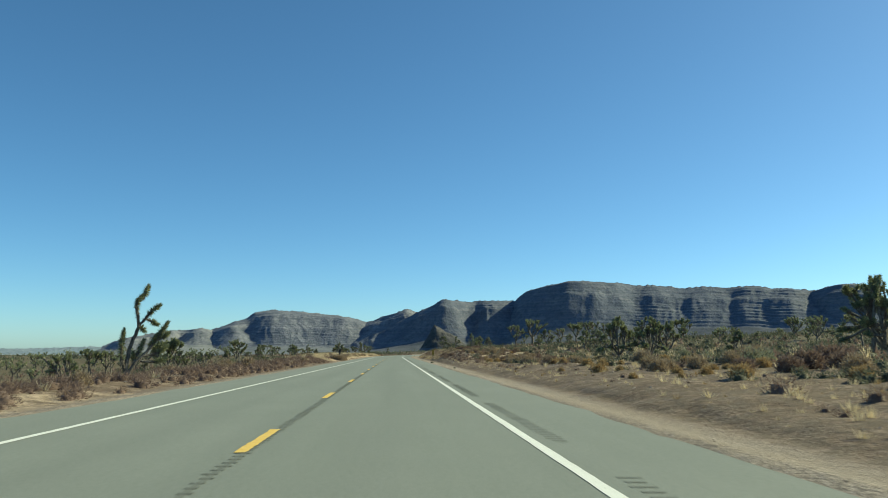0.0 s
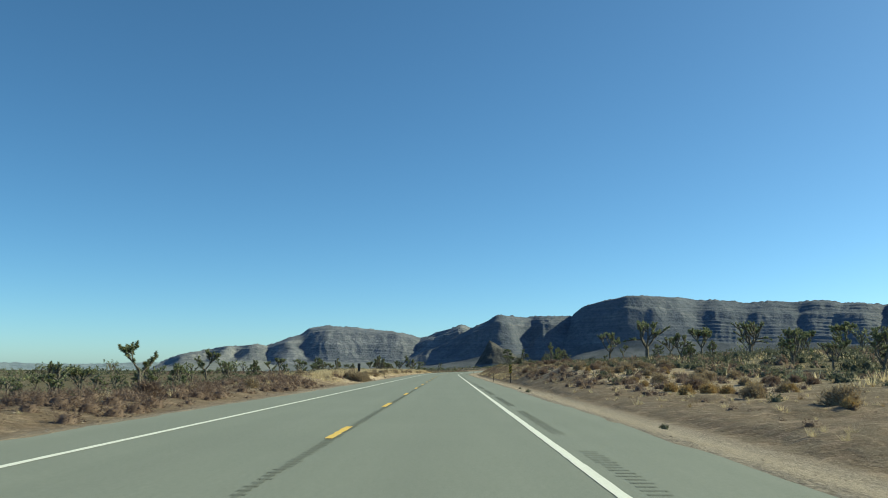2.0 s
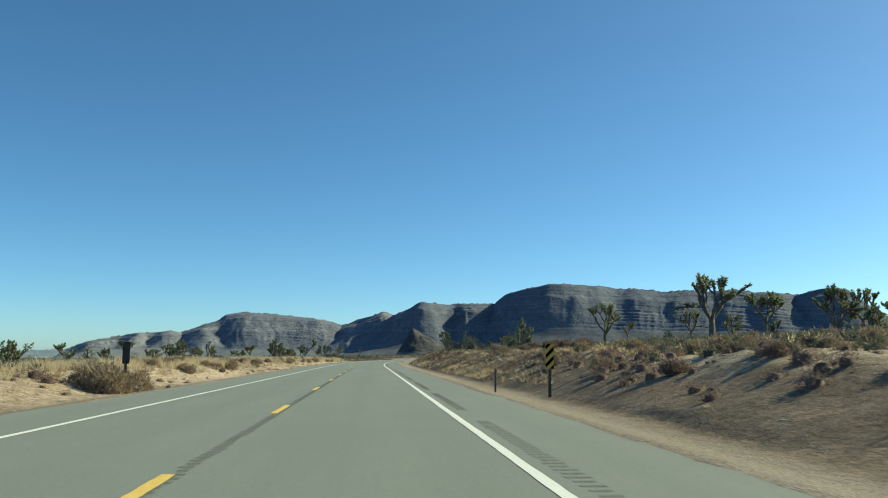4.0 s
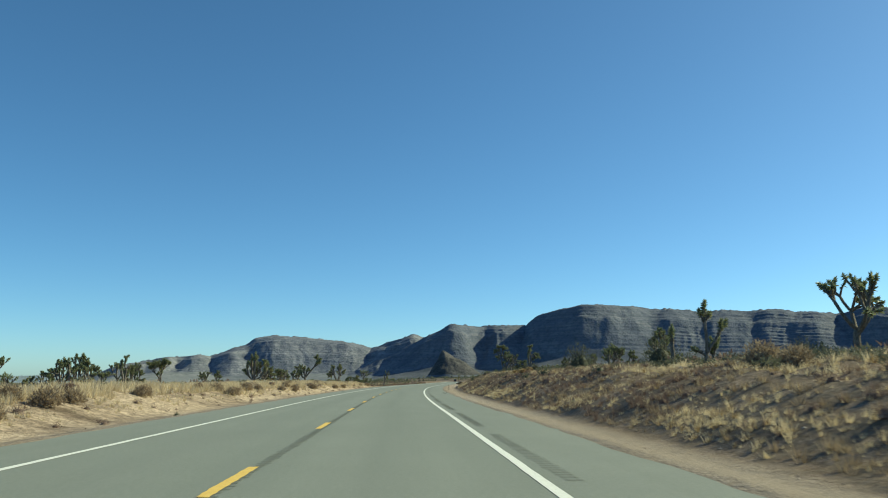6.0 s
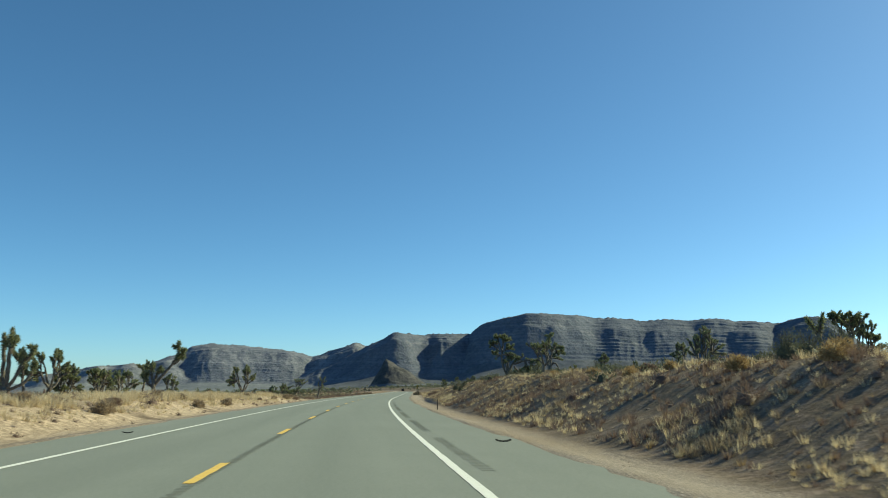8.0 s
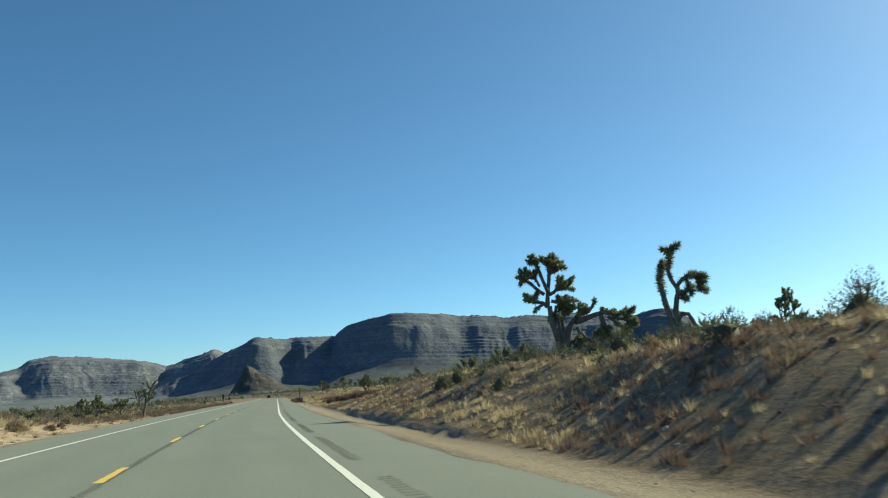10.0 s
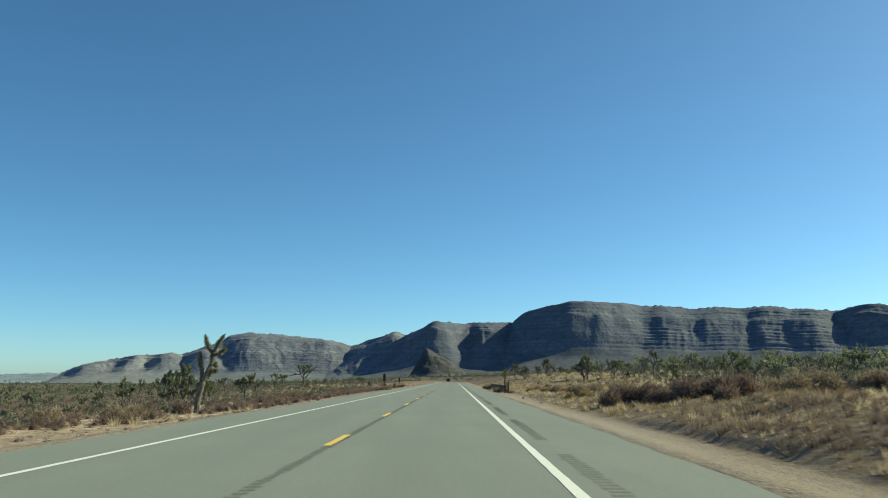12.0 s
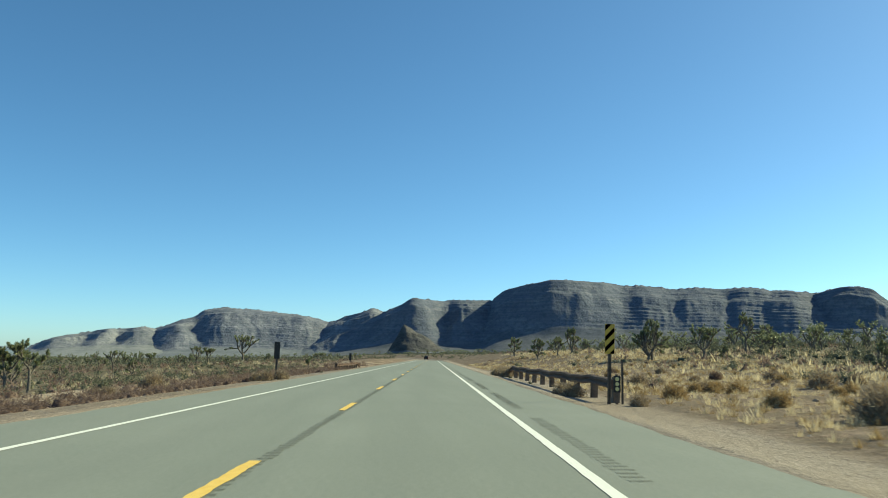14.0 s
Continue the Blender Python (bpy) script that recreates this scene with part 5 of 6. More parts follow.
def place_scrub():
    rs = np.random.RandomState(5)
    twigs = [full(rs, 170, 1.0, 0.46, 0.125, 0.38, 0, 0.10, 0.62, 2, 7) for _ in range(4)]
    sprigs = [full(rs, 60, 1.0, 0.46, 0.16, 0.38, 0, 0.12, 0.6, 2, 6) for _ in range(4)]
    leaves = [full(rs, 100, 1.0, 0.5, 0.14, 0.38, 0, 0.19, 0.56, 2, 7) for _ in range(4)]
    tall_bush = [full(rs, 170, 1.0, 0.62, 0.10, 0.4, 0, 0.22, 0.55, 2, 6) for _ in range(3)]
    bush_close = [full(rs, 64, 1.0, 0.46, 0.15, 0.38, 0, 0.2, 0.6, 2, 7) for _ in range(3)]
    bush_mid = [full(rs, 18, 1.0, 0.48, 0.22, 0.4, 0, 0.24, 0.65, 1, 5) for _ in range(3)]
    bush_far = [full(rs, 7, 1.0, 0.42, 0.28, 0.4, 0, 0.3, 0.75, 1, 5) for _ in range(3)]
    grass = [tuft(rs, 26, 0.40, 0.6, 0.85) for _ in range(4)]
    grass_mid = [tuft(rs, 12, 0.42, 0.7, 1.6) for _ in range(3)]

    def sandy(l, y):
        """The bare sandy turn-out before the bridge."""
        return (y > 345) & (y < 398) & (l > -11.6 + 1.6 * (fbm(y / 5, l * 0, 2, 181) - 0.5))

    def brown_left(l, y):
        band = np.interp(y, [0, 40, 100, 125, 150, 330, 352, 375, 560], [0.5, 0.8, 0.6, 0.35, 0.12, 0.10, 0.5, 0.6, 0.6])
        return np.where(sandy(l, y), 0.04, band) * (0.15 + 0.85 * patchy(l, y, 6, 3))

    def brown_right(l, y):
        band = np.interp(y, [0, 80, 105, 160, 185, 365, 375, 398, 420, 560], [0.10, 0.25, 0.75, 0.7, 0.2, 0.15, 0.7, 0.6, 0.2, 0.2])
        return band * patchy(l, y, 7, 13)

    def straw_left(l, y):
        band = np.interp(y, [0, 30, 60, 110, 150, 330, 350, 560], [0.5, 0.3, 0.12, 0.35, 1.0, 1.0, 0.25, 0.3])
        return band * patchy(l, y, 5, 23, 0.35, 0.6)

    def straw_right(l, y):
        band = np.interp(y, [0, 60, 100, 165, 200, 360, 385, 560], [0.8, 0.7, 0.5, 0.35, 0.2, 0.2, 1.0, 0.9])
        return band * (0.25 + 0.75 * patchy(l, y, 6, 33, 0.36, 0.6))

    def open_right(l, y):
        return np.where((y > 375) & (l < 34), 0.12, 0.9) * patchy(l, y, 9, 43, 0.36, 0.58)

    brown = np.vstack([sown(rs, 3400, -9.6, -21, -20, 560, 0.9, 0.5, 4, brown_left, 1.4), sown(rs, 2400, 10.5, 27, -20, 560, 0.8, 0.5, 4, brown_right, 1.2),
                       sown(rs, 900, 9.4, 17, 160, 375, 0.34, 0.6, 4, lambda l, y: 0.25 + 0.75 * patchy(l, y, 4, 73)), sown(rs, 260, 10.0, 20, -20, 160, 0.34, 0.6, 4), sown(rs, 1000, -7.4, -12, -20, 560, 0.32, 0.6, 4)])
    brown = np.vstack([brown, sown(rs, 700, -9.0, -12.6, 385, 530, 0.85, 0.4, 4, lambda l, y: np.where(sandy(l, y), 0.0, 0.3 + 0.7 * patchy(l, y, 6, 163))), sown(rs, 160, -11.8, -15, 345, 385, 0.8, 0.4, 4), sown(rs, 420, -7.8, -10.4, 418, 505, 0.75, 0.4, 4), sown(rs, 760, -7.6, -13, 20, 122, 0.9, 0.4, 4, lambda l, y: 0.3 + 0.7 * patchy(l, y, 6, 173)), sown(rs, 200, 10, 20, 95, 165, 0.8, 0.4, 4)])
    small = brown[:, 2] < 0.45
    strew("dry_brush", "reddish-brown leafless desert brush along the verge", "bushes", BROWN_BUSH, twigs, brown[~small], True)
    strew("dry_brush", "low brown twigs scattered over verge and bank", "bushes", BROWN_BUSH, sprigs, brown[small], True)
    green = np.vstack([sown(rs, 1300, -13, -28, -20, 560, 1.0, 0.45, 4, lambda l, y: 0.8 * patchy(l, y, 8, 53)), sown(rs, 1700, 13, 32, -20, 560, 1.0, 0.45, 4, open_right)])
    green = np.vstack([green, sown(rs, 260, 15, 20, 180, 372, 0.8, 0.5, 4), sown(rs, 300, -13, -40, 80, 230, 1.1, 0.4, 4)])
    high = np.vstack([sown(rs, 560, 38, 100, 380, 660, 1.9, 0.35, 3), sown(rs, 90, -36, -110, 360, 640, 1.3, 0.35, 3), sown(rs, 340, 30, 95, 40, 330, 1.7, 0.4, 3)])
    strew("creosote_scrub", "tall olive creosote scrub among the trees", "bushes", GREEN_BUSH, tall_bush, high, True)
    strew("desert_scrub", "grey-green low desert scrub", "bushes", GREEN_BUSH, leaves, green, True)
    mid_g = np.vstack([sown(rs, 6500, -22, -95, -20, 700, 0.95, 0.5, 3, lambda l, y: 0.35 + 0.65 * patchy(l, y, 14, 203), 1.3), sown(rs, 7000, 22, 95, -20, 700, 1.1, 0.5, 3, lambda l, y: np.where((y > 375) & (l < 36), 0.2, 1.0), 1.3)])
    close = np.abs(mid_g[:, 0]) < 44
    strew("desert_scrub", "olive rounded scrub behind the verge", "bushes", GREEN_BUSH, bush_close, mid_g[close], True)
    strew("desert_scrub", "grey-green scrub spreading over the plain", "bushes", GREEN_BUSH, bush_mid, mid_g[~close], True)
    mid_b = np.vstack([sown(rs, 2600, -18, -80, -20, 700, 1.1, 0.5, 3), sown(rs, 2400, 22, 80, -20, 700, 1.1, 0.5, 3)])
    strew("dry_brush", "brown dry brush among the green scrub", "bushes", BROWN_BUSH, bush_mid, mid_b, True)
    far = np.vstack([sown(rs, 9000, -90, -620, 0, 1900, 2.2, 0.5, 3, None, 1.5), sown(rs, 9000, 90, 620, 0, 1900, 2.2, 0.5, 3, None, 1.5), sown(rs, 3500, -90, 90, 700, 1900, 2.0, 0.5, 3, lambda l, y: np.where(np.abs(l) < 12, 0, 1))])
    strew("distant_scrub", "dark green distant scrub on the plain", "bushes", GREEN_BUSH, bush_far, far, True)
    straw = np.vstack([sown(rs, 6500, -9.0, -22, -20, 560, 0.8, 0.5, 4, straw_left, 1.3), sown(rs, 7500, -10.2, -17, 135, 345, 1.05, 0.5, 4, lambda l, y: 0.2 + 0.8 * patchy(l, y, 6, 93, 0.38, 0.55)), sown(rs, 9000, 9.4, 26, -20, 380, 0.5, 0.55, 4, straw_right, 1.0), sown(rs, 19000, 8.8, 34, 378, 560, 0.56, 0.55, 4, lambda l, y: 0.22 + 0.78 * patchy(l, y, 6, 83, 0.38, 0.6), 1.0),
                       sown(rs, 5600, 13.6, 18.0, 150, 375, 0.66, 0.5, 4, lambda l, y: 0.15 + 0.85 * patchy(l, y, 9, 103, 0.40, 0.54)), sown(rs, 3800, 8.9, 10.5, 165, 372, 0.48, 0.5, 4, lambda l, y: patchy(l, y, 5, 63, 0.44, 0.56))])
    straw = np.vstack([straw, sown(rs, 8500, 9.2, 15.5, 150, 376, 0.36, 0.6, 4, lambda l, y: 0.15 + 0.85 * patchy(l, y, 3.5, 123, 0.40, 0.58)), sown(rs, 1500, -8.5, -11.5, 130, 345, 0.45, 0.5, 4)])
    wisps = np.vstack([sown(rs, 15000, 8.9, 16, 150, 376, 0.58, 0.5, 4, lambda l, y: 0.30 + 0.70 * patchy(l, y, 5, 223)), sown(rs, 1500, 10, 20, 372, 400, 0.5, 0.5, 4)])
    dark = patchy(wisps[:, 0], wisps[:, 1], 4.5, 233, 0.40, 0.60) > rs.rand(len(wisps))
    strew("dead_grass", "grey-brown matted dead grass on the bank", "grass", BROWN_BUSH, grass, wisps[dark])
    strew("dead_grass", "dull tan dead grass on the bank", "grass", TAN_BUSH, grass, wisps[~dark])
    warm = (straw[:, 0] > 0) & (rs.rand(len(straw)) < np.where(straw[:, 1] > 372, 0.45, 0.14))
    strew("dry_grass", "straw-yellow bunches of dry desert grass", "grass", STRAW, grass, straw[~warm])
    strew("dry_grass", "golden-brown bunches of dry desert grass", "grass", GOLD_BUSH, grass, straw[warm])
    straw_far = np.vstack([sown(rs, 4200, 20, 52, 0, 620, 1.2, 0.45, 3, lambda l, y: np.where(y > 370, 1.0, 0.4)), sown(rs, 1800, -20, -45, 0, 620, 1.1, 0.45, 3)])
    strew("dry_grass", "pale dry grass spread between the scrub", "grass", STRAW, grass_mid, straw_far)


def stone_mesh(rs):
    bm = bmesh.new()
    bmesh.ops.create_icosphere(bm, subdivisions=1, radius=0.5)
    for v in bm.verts:
        v.co *= 0.75 + 0.5 * rs.rand()
        v.co.z *= 0.6
    bm.verts.ensure_lookup_table()
    v = np.array([w.co[:] for w in bm.verts])
    f = np.array([[a.index for a in p.verts] + [p.verts[2].index] for p in bm.faces])
    bm.free()
    return v, f


def place_stones():
    rs = np.random.RandomState(9)
    kinds = [stone_mesh(rs) for _ in range(4)]
    spots = np.vstack([sown(rs, 900, 7.0, 16, -20, 560, 0.12, 0.7, 4, None, 1.3), sown(rs, 700, -6.2, -15, -20, 560, 0.12, 0.7, 4, None, 1.3),
                       sown(rs, 120, 9.5, 17, 60, 380, 0.2, 0.5, 4), sown(rs, 110, -8.5, -14, 120, 345, 0.28, 0.5, 4)])
    clods = np.vstack([sown(rs, 1300, 8.5, 16, 120, 378, 0.07, 0.6, 4), sown(rs, 420, 8.0, 15, -20, 130, 0.09, 0.65, 4), sown(rs, 700, -6.6, -12, -20, 560, 0.16, 0.65, 4), sown(rs, 500, 8, 15, 378, 500, 0.16, 0.6, 4)])
    strew("earth_clods", "brown clods of earth on the bank and verge", "stones", CLOD, kinds, clods)
    # grit along the ragged road edges
    grit = [(np.array([(0.5, 0, 0), (-0.25, 0.4, 0), (-0.25, -0.45, 0), (0.02, 0.03, 0.45)]), np.array([[0, 1, 3, 3], [1, 2, 3, 3], [2, 0, 3, 3]])), (np.array([(0.5, 0.3, 0), (-0.5, 0.3, 0), (-0.4, -0.35, 0), (0.45, -0.3, 0), (0.1, 0.0, 0.4)]), np.array([[0, 1, 4, 4], [1, 2, 4, 4], [2, 3, 4, 4], [3, 0, 4, 4]]))]
    edge = np.vstack([sown(rs, 24000, 6.0, 8.6, -20, 470, 0.055, 0.6, 2, None, 1.0), sown(rs, 6000, -5.2, -7.6, -20, 520, 0.07, 0.6, 2, None, 1.1)])
    edge[:, 2] *= 0.6 + 0.8 * rs.rand(len(edge)) ** 3
    strew("gravel", "coarse grey and pink gravel along the road edge", "gravel", STONE, grit, edge)
    strew("stones", "loose pale stones on the verge and bank", "stones", STONE, kinds, spots)


place_trees()
place_scrub()
place_stones()

# ---- things along the road ----
def part(name, bm, material, parent, label=""):
    """Links a bmesh as one mesh object under a thing or a part."""
    me = bpy.data.meshes.new(name)
    bm.to_mesh(me)
    bm.free()
    me.materials.append(material)
    ob = new(name, me)
    ob.parent = parent
    if label:
        tagged(ob, label)
    return ob


def box(x0, x1, y0, y1, z0, z1, bevel=0.0, bm=None):
    out = bm or bmesh.new()
    made = bmesh.ops.create_cube(out, size=1.0)["verts"]
    for v in made:
        v.co = ((x0 + x1) / 2 + v.co.x * (x1 - x0), (y0 + y1) / 2 + v.co.y * (y1 - y0), (z0 + z1) / 2 + v.co.z * (z1 - z0))
    if bevel:
        edges = list({e for v in made for e in v.link_edges})
        bmesh.ops.bevel(out, geom=edges, offset=bevel, segments=2, affect="EDGES")
    return out


def channel_post(h, w=0.06):
    """A U-section steel post."""
    bm = bmesh.new()
    prof = [(-w, 0), (-w * 0.55, 0), (-w * 0.35, w * 0.7), (w * 0.35, w * 0.7), (w * 0.55, 0), (w, 0), (w, 0.006), (w * 0.62, 0.006), (w * 0.4, w * 0.8), (-w * 0.4, w * 0.8), (-w * 0.62, 0.006), (-w, 0.006)]
    low = [bm.verts.new((x, y, -0.4)) for x, y in prof]
    top = [bm.verts.new((x, y, h)) for x, y in prof]
    n = len(prof)
    for i in range(n):
        bm.faces.new((low[i], low[(i + 1) % n], top[(i + 1) % n], top[i]))
    bm.faces.new(top)
    bmesh.ops.recalc_face_normals(bm, faces=bm.faces)
    return bm


def clip_z(poly, z, keep_above):
    out = []
    for (x0, a), (x1, b) in zip(poly, poly[1:] + poly[:1]):
        ina, inb = (a >= z) == keep_above, (b >= z) == keep_above
        if ina:
            out.append((x0, a))
        if ina != inb:
            t = (z - a) / (b - a)
            out.append((x0 + (x1 - x0) * t, z))
    return out


def hazard_marker(x, y, lower, back=False, lean=0.0):
    """A striped object marker on a post; seen from behind its panel is plain and dark."""
    label = "dark back of a narrow road hazard marker on a post" if back else "yellow and black striped hazard marker on a steel post"
    root = tagged(new("hazard_marker"), label, "road sign", "hazard markers at the culverts")
    w, z0, z1 = 0.1525, lower, lower + 0.914
    part("post", channel_post(z1 - 0.05), STEEL, root)
    panel = part("panel", box(-w, w, -0.012, -0.004, z0, z1, 0.002), SIGN_BLACK if back else SIGN_YELLOW, root)
    if not back:
        for k in range(-2, 4):
            a = z0 + k * 0.33 + 0.04
            poly = [(-w + 0.006, a), (w - 0.006, a + 0.30), (w - 0.006, a + 0.455), (-w + 0.006, a + 0.155)]
            poly = clip_z(clip_z(poly, z0 + 0.006, True), z1 - 0.006, False)
            if len(poly) < 3:
                continue
            bm = bmesh.new()
            f = bm.faces.new([bm.verts.new((px, -0.0135, pz)) for px, pz in poly])
            bmesh.ops.solidify(bm, geom=[f], thickness=0.001)
            part("stripe", bm, SIGN_BLACK, panel, "black diagonal stripe")
    for z in (z0 + 0.15, z1 - 0.15):
        bm = bmesh.new()
        bmesh.ops.create_cone(bm, cap_ends=True, segments=8, radius1=0.012, radius2=0.01, depth=0.02)
        bmesh.ops.rotate(bm, verts=bm.verts, matrix=Matrix.Rotation(math.pi / 2, 3, "X"))
        bmesh.ops.translate(bm, verts=bm.verts, vec=(0, -0.02, z))
        part("bolt", bm, STEEL, root)
    root.matrix_basis = Matrix.Translation((x, y, ground_at(x, y))) @ Matrix.Rotation(lean, 4, "Y")
    return root


def guard_rail(l, y0, y1, gap, label):
    """A low weathered corrugated rail on timber posts, along the road."""
    root = tagged(new("guard_rail"), label, "guard rail", "guard rails at the culvert")
    mid = (y0 + y1) / 2
    cx, cz = float(road_x(mid)) + l, float(land(l, mid))
    root.matrix_basis = Matrix.Translation((cx, mid, cz))
    rs = random.Random(int(y0))
    bm = bmesh.new()
    prof = [(0.0, 0.47), (-0.07, 0.50), (-0.07, 0.56), (0.0, 0.60), (0.0, 0.64), (-0.07, 0.68), (-0.07, 0.75), (0.0, 0.78), (0.08, 0.78), (0.10, 0.76), (0.10, 0.49), (0.08, 0.47)]
    n = len(prof)
    ys = [y0 + (y1 - y0) * i / 40 for i in range(41)]
    rings = []
    for yy in ys:
        x = float(road_x(yy)) + l - cx
        drop = 0.38 * max(0.0, (yy - (y1 - 3.5)) / 3.5) ** 1.5
        sag = 0.03 * math.sin(yy * 0.9) + 0.02 * math.sin(yy * 2.3)
        z = float(land(l, yy)) - cz + sag - drop
        side = 0.05 * math.sin(yy * 0.55)
        rings.append([bm.verts.new((x + side + px * (1 if l > 0 else -1), yy - mid, z + pz)) for px, pz in prof])
    for a, b in zip(rings, rings[1:]):
        for i in range(n):
            bm.faces.new((a[i], a[(i + 1) % n], b[(i + 1) % n], b[i]))
    bm.faces.new(rings[0])
    bm.faces.new(list(reversed(rings[-1])))
    bmesh.ops.recalc_face_normals(bm, faces=bm.faces)
    part("rail", bm, RUST, root, "rust-brown corrugated steel rail")
    yy = y0 + 0.2
    while yy < y1 - 2:
        x = float(road_x(yy)) + l - cx + (0.13 if l > 0 else -0.13)
        z = float(land(l, yy)) - cz
        bm = box(x - 0.11, x + 0.11, yy - mid - 0.11, yy - mid + 0.11, z - 0.5, z + 0.74 + 0.06 * rs.random(), 0.012)
        bmesh.ops.rotate(bm, verts=bm.verts, cent=(x, yy - mid, z), matrix=Matrix.Rotation(radians(rs.uniform(-4, 4)), 3, "Y"))
        part("rail_post", bm, WOOD, root)
        yy += gap
    return root


def reflector_board(x, y):
    root = tagged(new("reflector_board"), "small dark board with three yellow reflectors by the rail", "road sign")
    part("board", box(-0.11, 0.11, -0.012, 0.012, 0.36, 0.86, 0.004), SIGN_BLACK, root)
    part("post", box(-0.035, 0.035, 0.013, 0.07, -0.4, 0.9, 0.005), WOOD, root)
    for z in (0.46, 0.61, 0.76):
        bm = bmesh.new()
        bmesh.ops.create_cone(bm, cap_ends=True, segments=14, radius1=0.062, radius2=0.054, depth=0.014)
        bmesh.ops.rotate(bm, verts=bm.verts, matrix=Matrix.Rotation(math.pi / 2, 3, "X"))
        bmesh.ops.translate(bm, verts=bm.verts, vec=(0, -0.02, z))
        part("reflector", bm, REFLECTOR, root, "round pale yellow reflector")
    root.matrix_basis = Matrix.Translation((x, y, ground_at(x, y)))


def thin_post(x, y, h, label):
    root = tagged(new("delineator_post"), label, "post", "thin posts on the verge")
    part("post", channel_post(h, 0.035), STEEL, root)
    part("cap", box(-0.03, 0.03, -0.004, 0.03, h - 0.12, h + 0.005, 0.003), WOOD, root)
    root.matrix_basis = Matrix.Translation((x, y, ground_at(x, y)))


def tyre_scrap(x, y, turn, size=0.65):
    """A peeled, curled slab of tyre tread lying on the shoulder."""
    bm = bmesh.new()
    rings = []
    for i in range(13):
        t = i / 12 - 0.5
        lift = 0.05 * (2 * t) ** 2 + 0.006 * math.sin(i * 1.9)
        w = 0.085 * (1 + 0.25 * math.sin(i * 2.3)) * (1 - 0.35 * abs(2 * t) ** 3)
        rings.append([bm.verts.new((t * 0.6, s * w, z + lift)) for s, z in ((-1, 0.0), (-1, 0.035), (-0.4, 0.055), (0.4, 0.055), (1, 0.035), (1, 0.0))])
    for a, b in zip(rings, rings[1:]):
        for k in range(6):
            bm.faces.new((a[k], b[k], b[(k + 1) % 6], a[(k + 1) % 6]))
    bm.faces.new(rings[0])
    bm.faces.new(list(reversed(rings[-1])))
    bmesh.ops.recalc_face_normals(bm, faces=bm.faces)
    root = tagged(new("tyre_scrap"), "torn black strip of tyre tread on the shoulder", "debris", "tyre scraps")
    part("tread", bm, RUBBER, root)
    l = x - float(road_x(y))
    z = 0.002 if -LEFT_EDGE < l < RIGHT_EDGE else ground_at(x, y)
    root.matrix_basis = Matrix.Translation((x, y, z)) @ Matrix.Rotation(turn, 4, "Z") @ Matrix.Scale(size, 4)


def litter(x, y):
    bm = bmesh.new()
    bmesh.ops.create_icosphere(bm, subdivisions=2, radius=0.05)
    rs = random.Random(4)
    for v in bm.verts:
        v.co *= 0.65 + 0.6 * rs.random()
        v.co.z = v.co.z * 1.2 + 0.045
    ob = part("paper_litter", bm, LITTER, None)
    ob.location = (x, y, ground_at(x, y))
    tagged(ob, "crumpled white paper litter on the verge", "litter")


def car(x, y, turn):
    root = tagged(new("car"), "dark car far ahead on the road", "car")
    bm = bmesh.new()
    side = [(-2.3, 0.35), (-2.35, 0.75), (-2.2, 1.02), (-1.75, 1.08), (-1.45, 1.60), (-0.9, 1.70), (0.5, 1.68), (1.05, 1.15), (2.0, 1.0), (2.3, 0.75), (2.3, 0.35)]
    left, right = [], []
    for yy, z in side:
        w = 0.90 if z < 1.12 else 0.72
        left.append(bm.verts.new((-w, yy, z)))
        right.append(bm.verts.new((w, yy, z)))
    n = len(side)
    for i in range(n):
        bm.faces.new((left[i], left[(i + 1) % n], right[(i + 1) % n], right[i]))
    bm.faces.new(left)
    bm.faces.new(list(reversed(right)))
    bmesh.ops.recalc_face_normals(bm, faces=bm.faces)
    bmesh.ops.bevel(bm, geom=list(bm.edges), offset=0.05, segments=2, affect="EDGES")
    body = part("body", bm, CAR_PAINT, root, "dark painted body")
    bm = bmesh.new()
    q = [bm.verts.new(v) for v in ((-0.68, -1.73, 1.14), (0.68, -1.73, 1.14), (0.60, -1.49, 1.55), (-0.60, -1.49, 1.55))]
    f = bm.faces.new(q)
    bmesh.ops.solidify(bm, geom=[f], thickness=0.02)
    part("rear_window", bm, CAR_GLASS, body)
    for sx in (-1, 1):
        part("tail_lamp", box(sx * 0.72 - 0.13, sx * 0.72 + 0.13, -2.36, -2.30, 0.78, 0.95, 0.01), TAIL_RED, body)
        for wy in (-1.4, 1.4):
            bm = bmesh.new()
            bmesh.ops.create_cone(bm, cap_ends=True, segments=24, radius1=0.34, radius2=0.34, depth=0.22)
            bmesh.ops.bevel(bm, geom=list(bm.edges), offset=0.03, segments=2, affect="EDGES")
            bmesh.ops.rotate(bm, verts=bm.verts, matrix=Matrix.Rotation(math.pi / 2, 3, "Y"))
            bmesh.ops.translate(bm, verts=bm.verts, vec=(sx * 0.80, wy, 0.34))
            wheel = part("wheel", bm, RUBBER, root)
            bm = bmesh.new()
            bmesh.ops.create_cone(bm, cap_ends=True, segments=18, radius1=0.2, radius2=0.17, depth=0.02)
            bmesh.ops.rotate(bm, verts=bm.verts, matrix=Matrix.Rotation(sx * math.pi / 2, 3, "Y"))
            bmesh.ops.translate(bm, verts=bm.verts, vec=(sx * 0.92, wy, 0.34))
            part("rim", bm, STEEL, wheel)
    root.matrix_basis = Matrix.Translation((x, y, 0.004)) @ Matrix.Rotation(turn, 4, "Z")


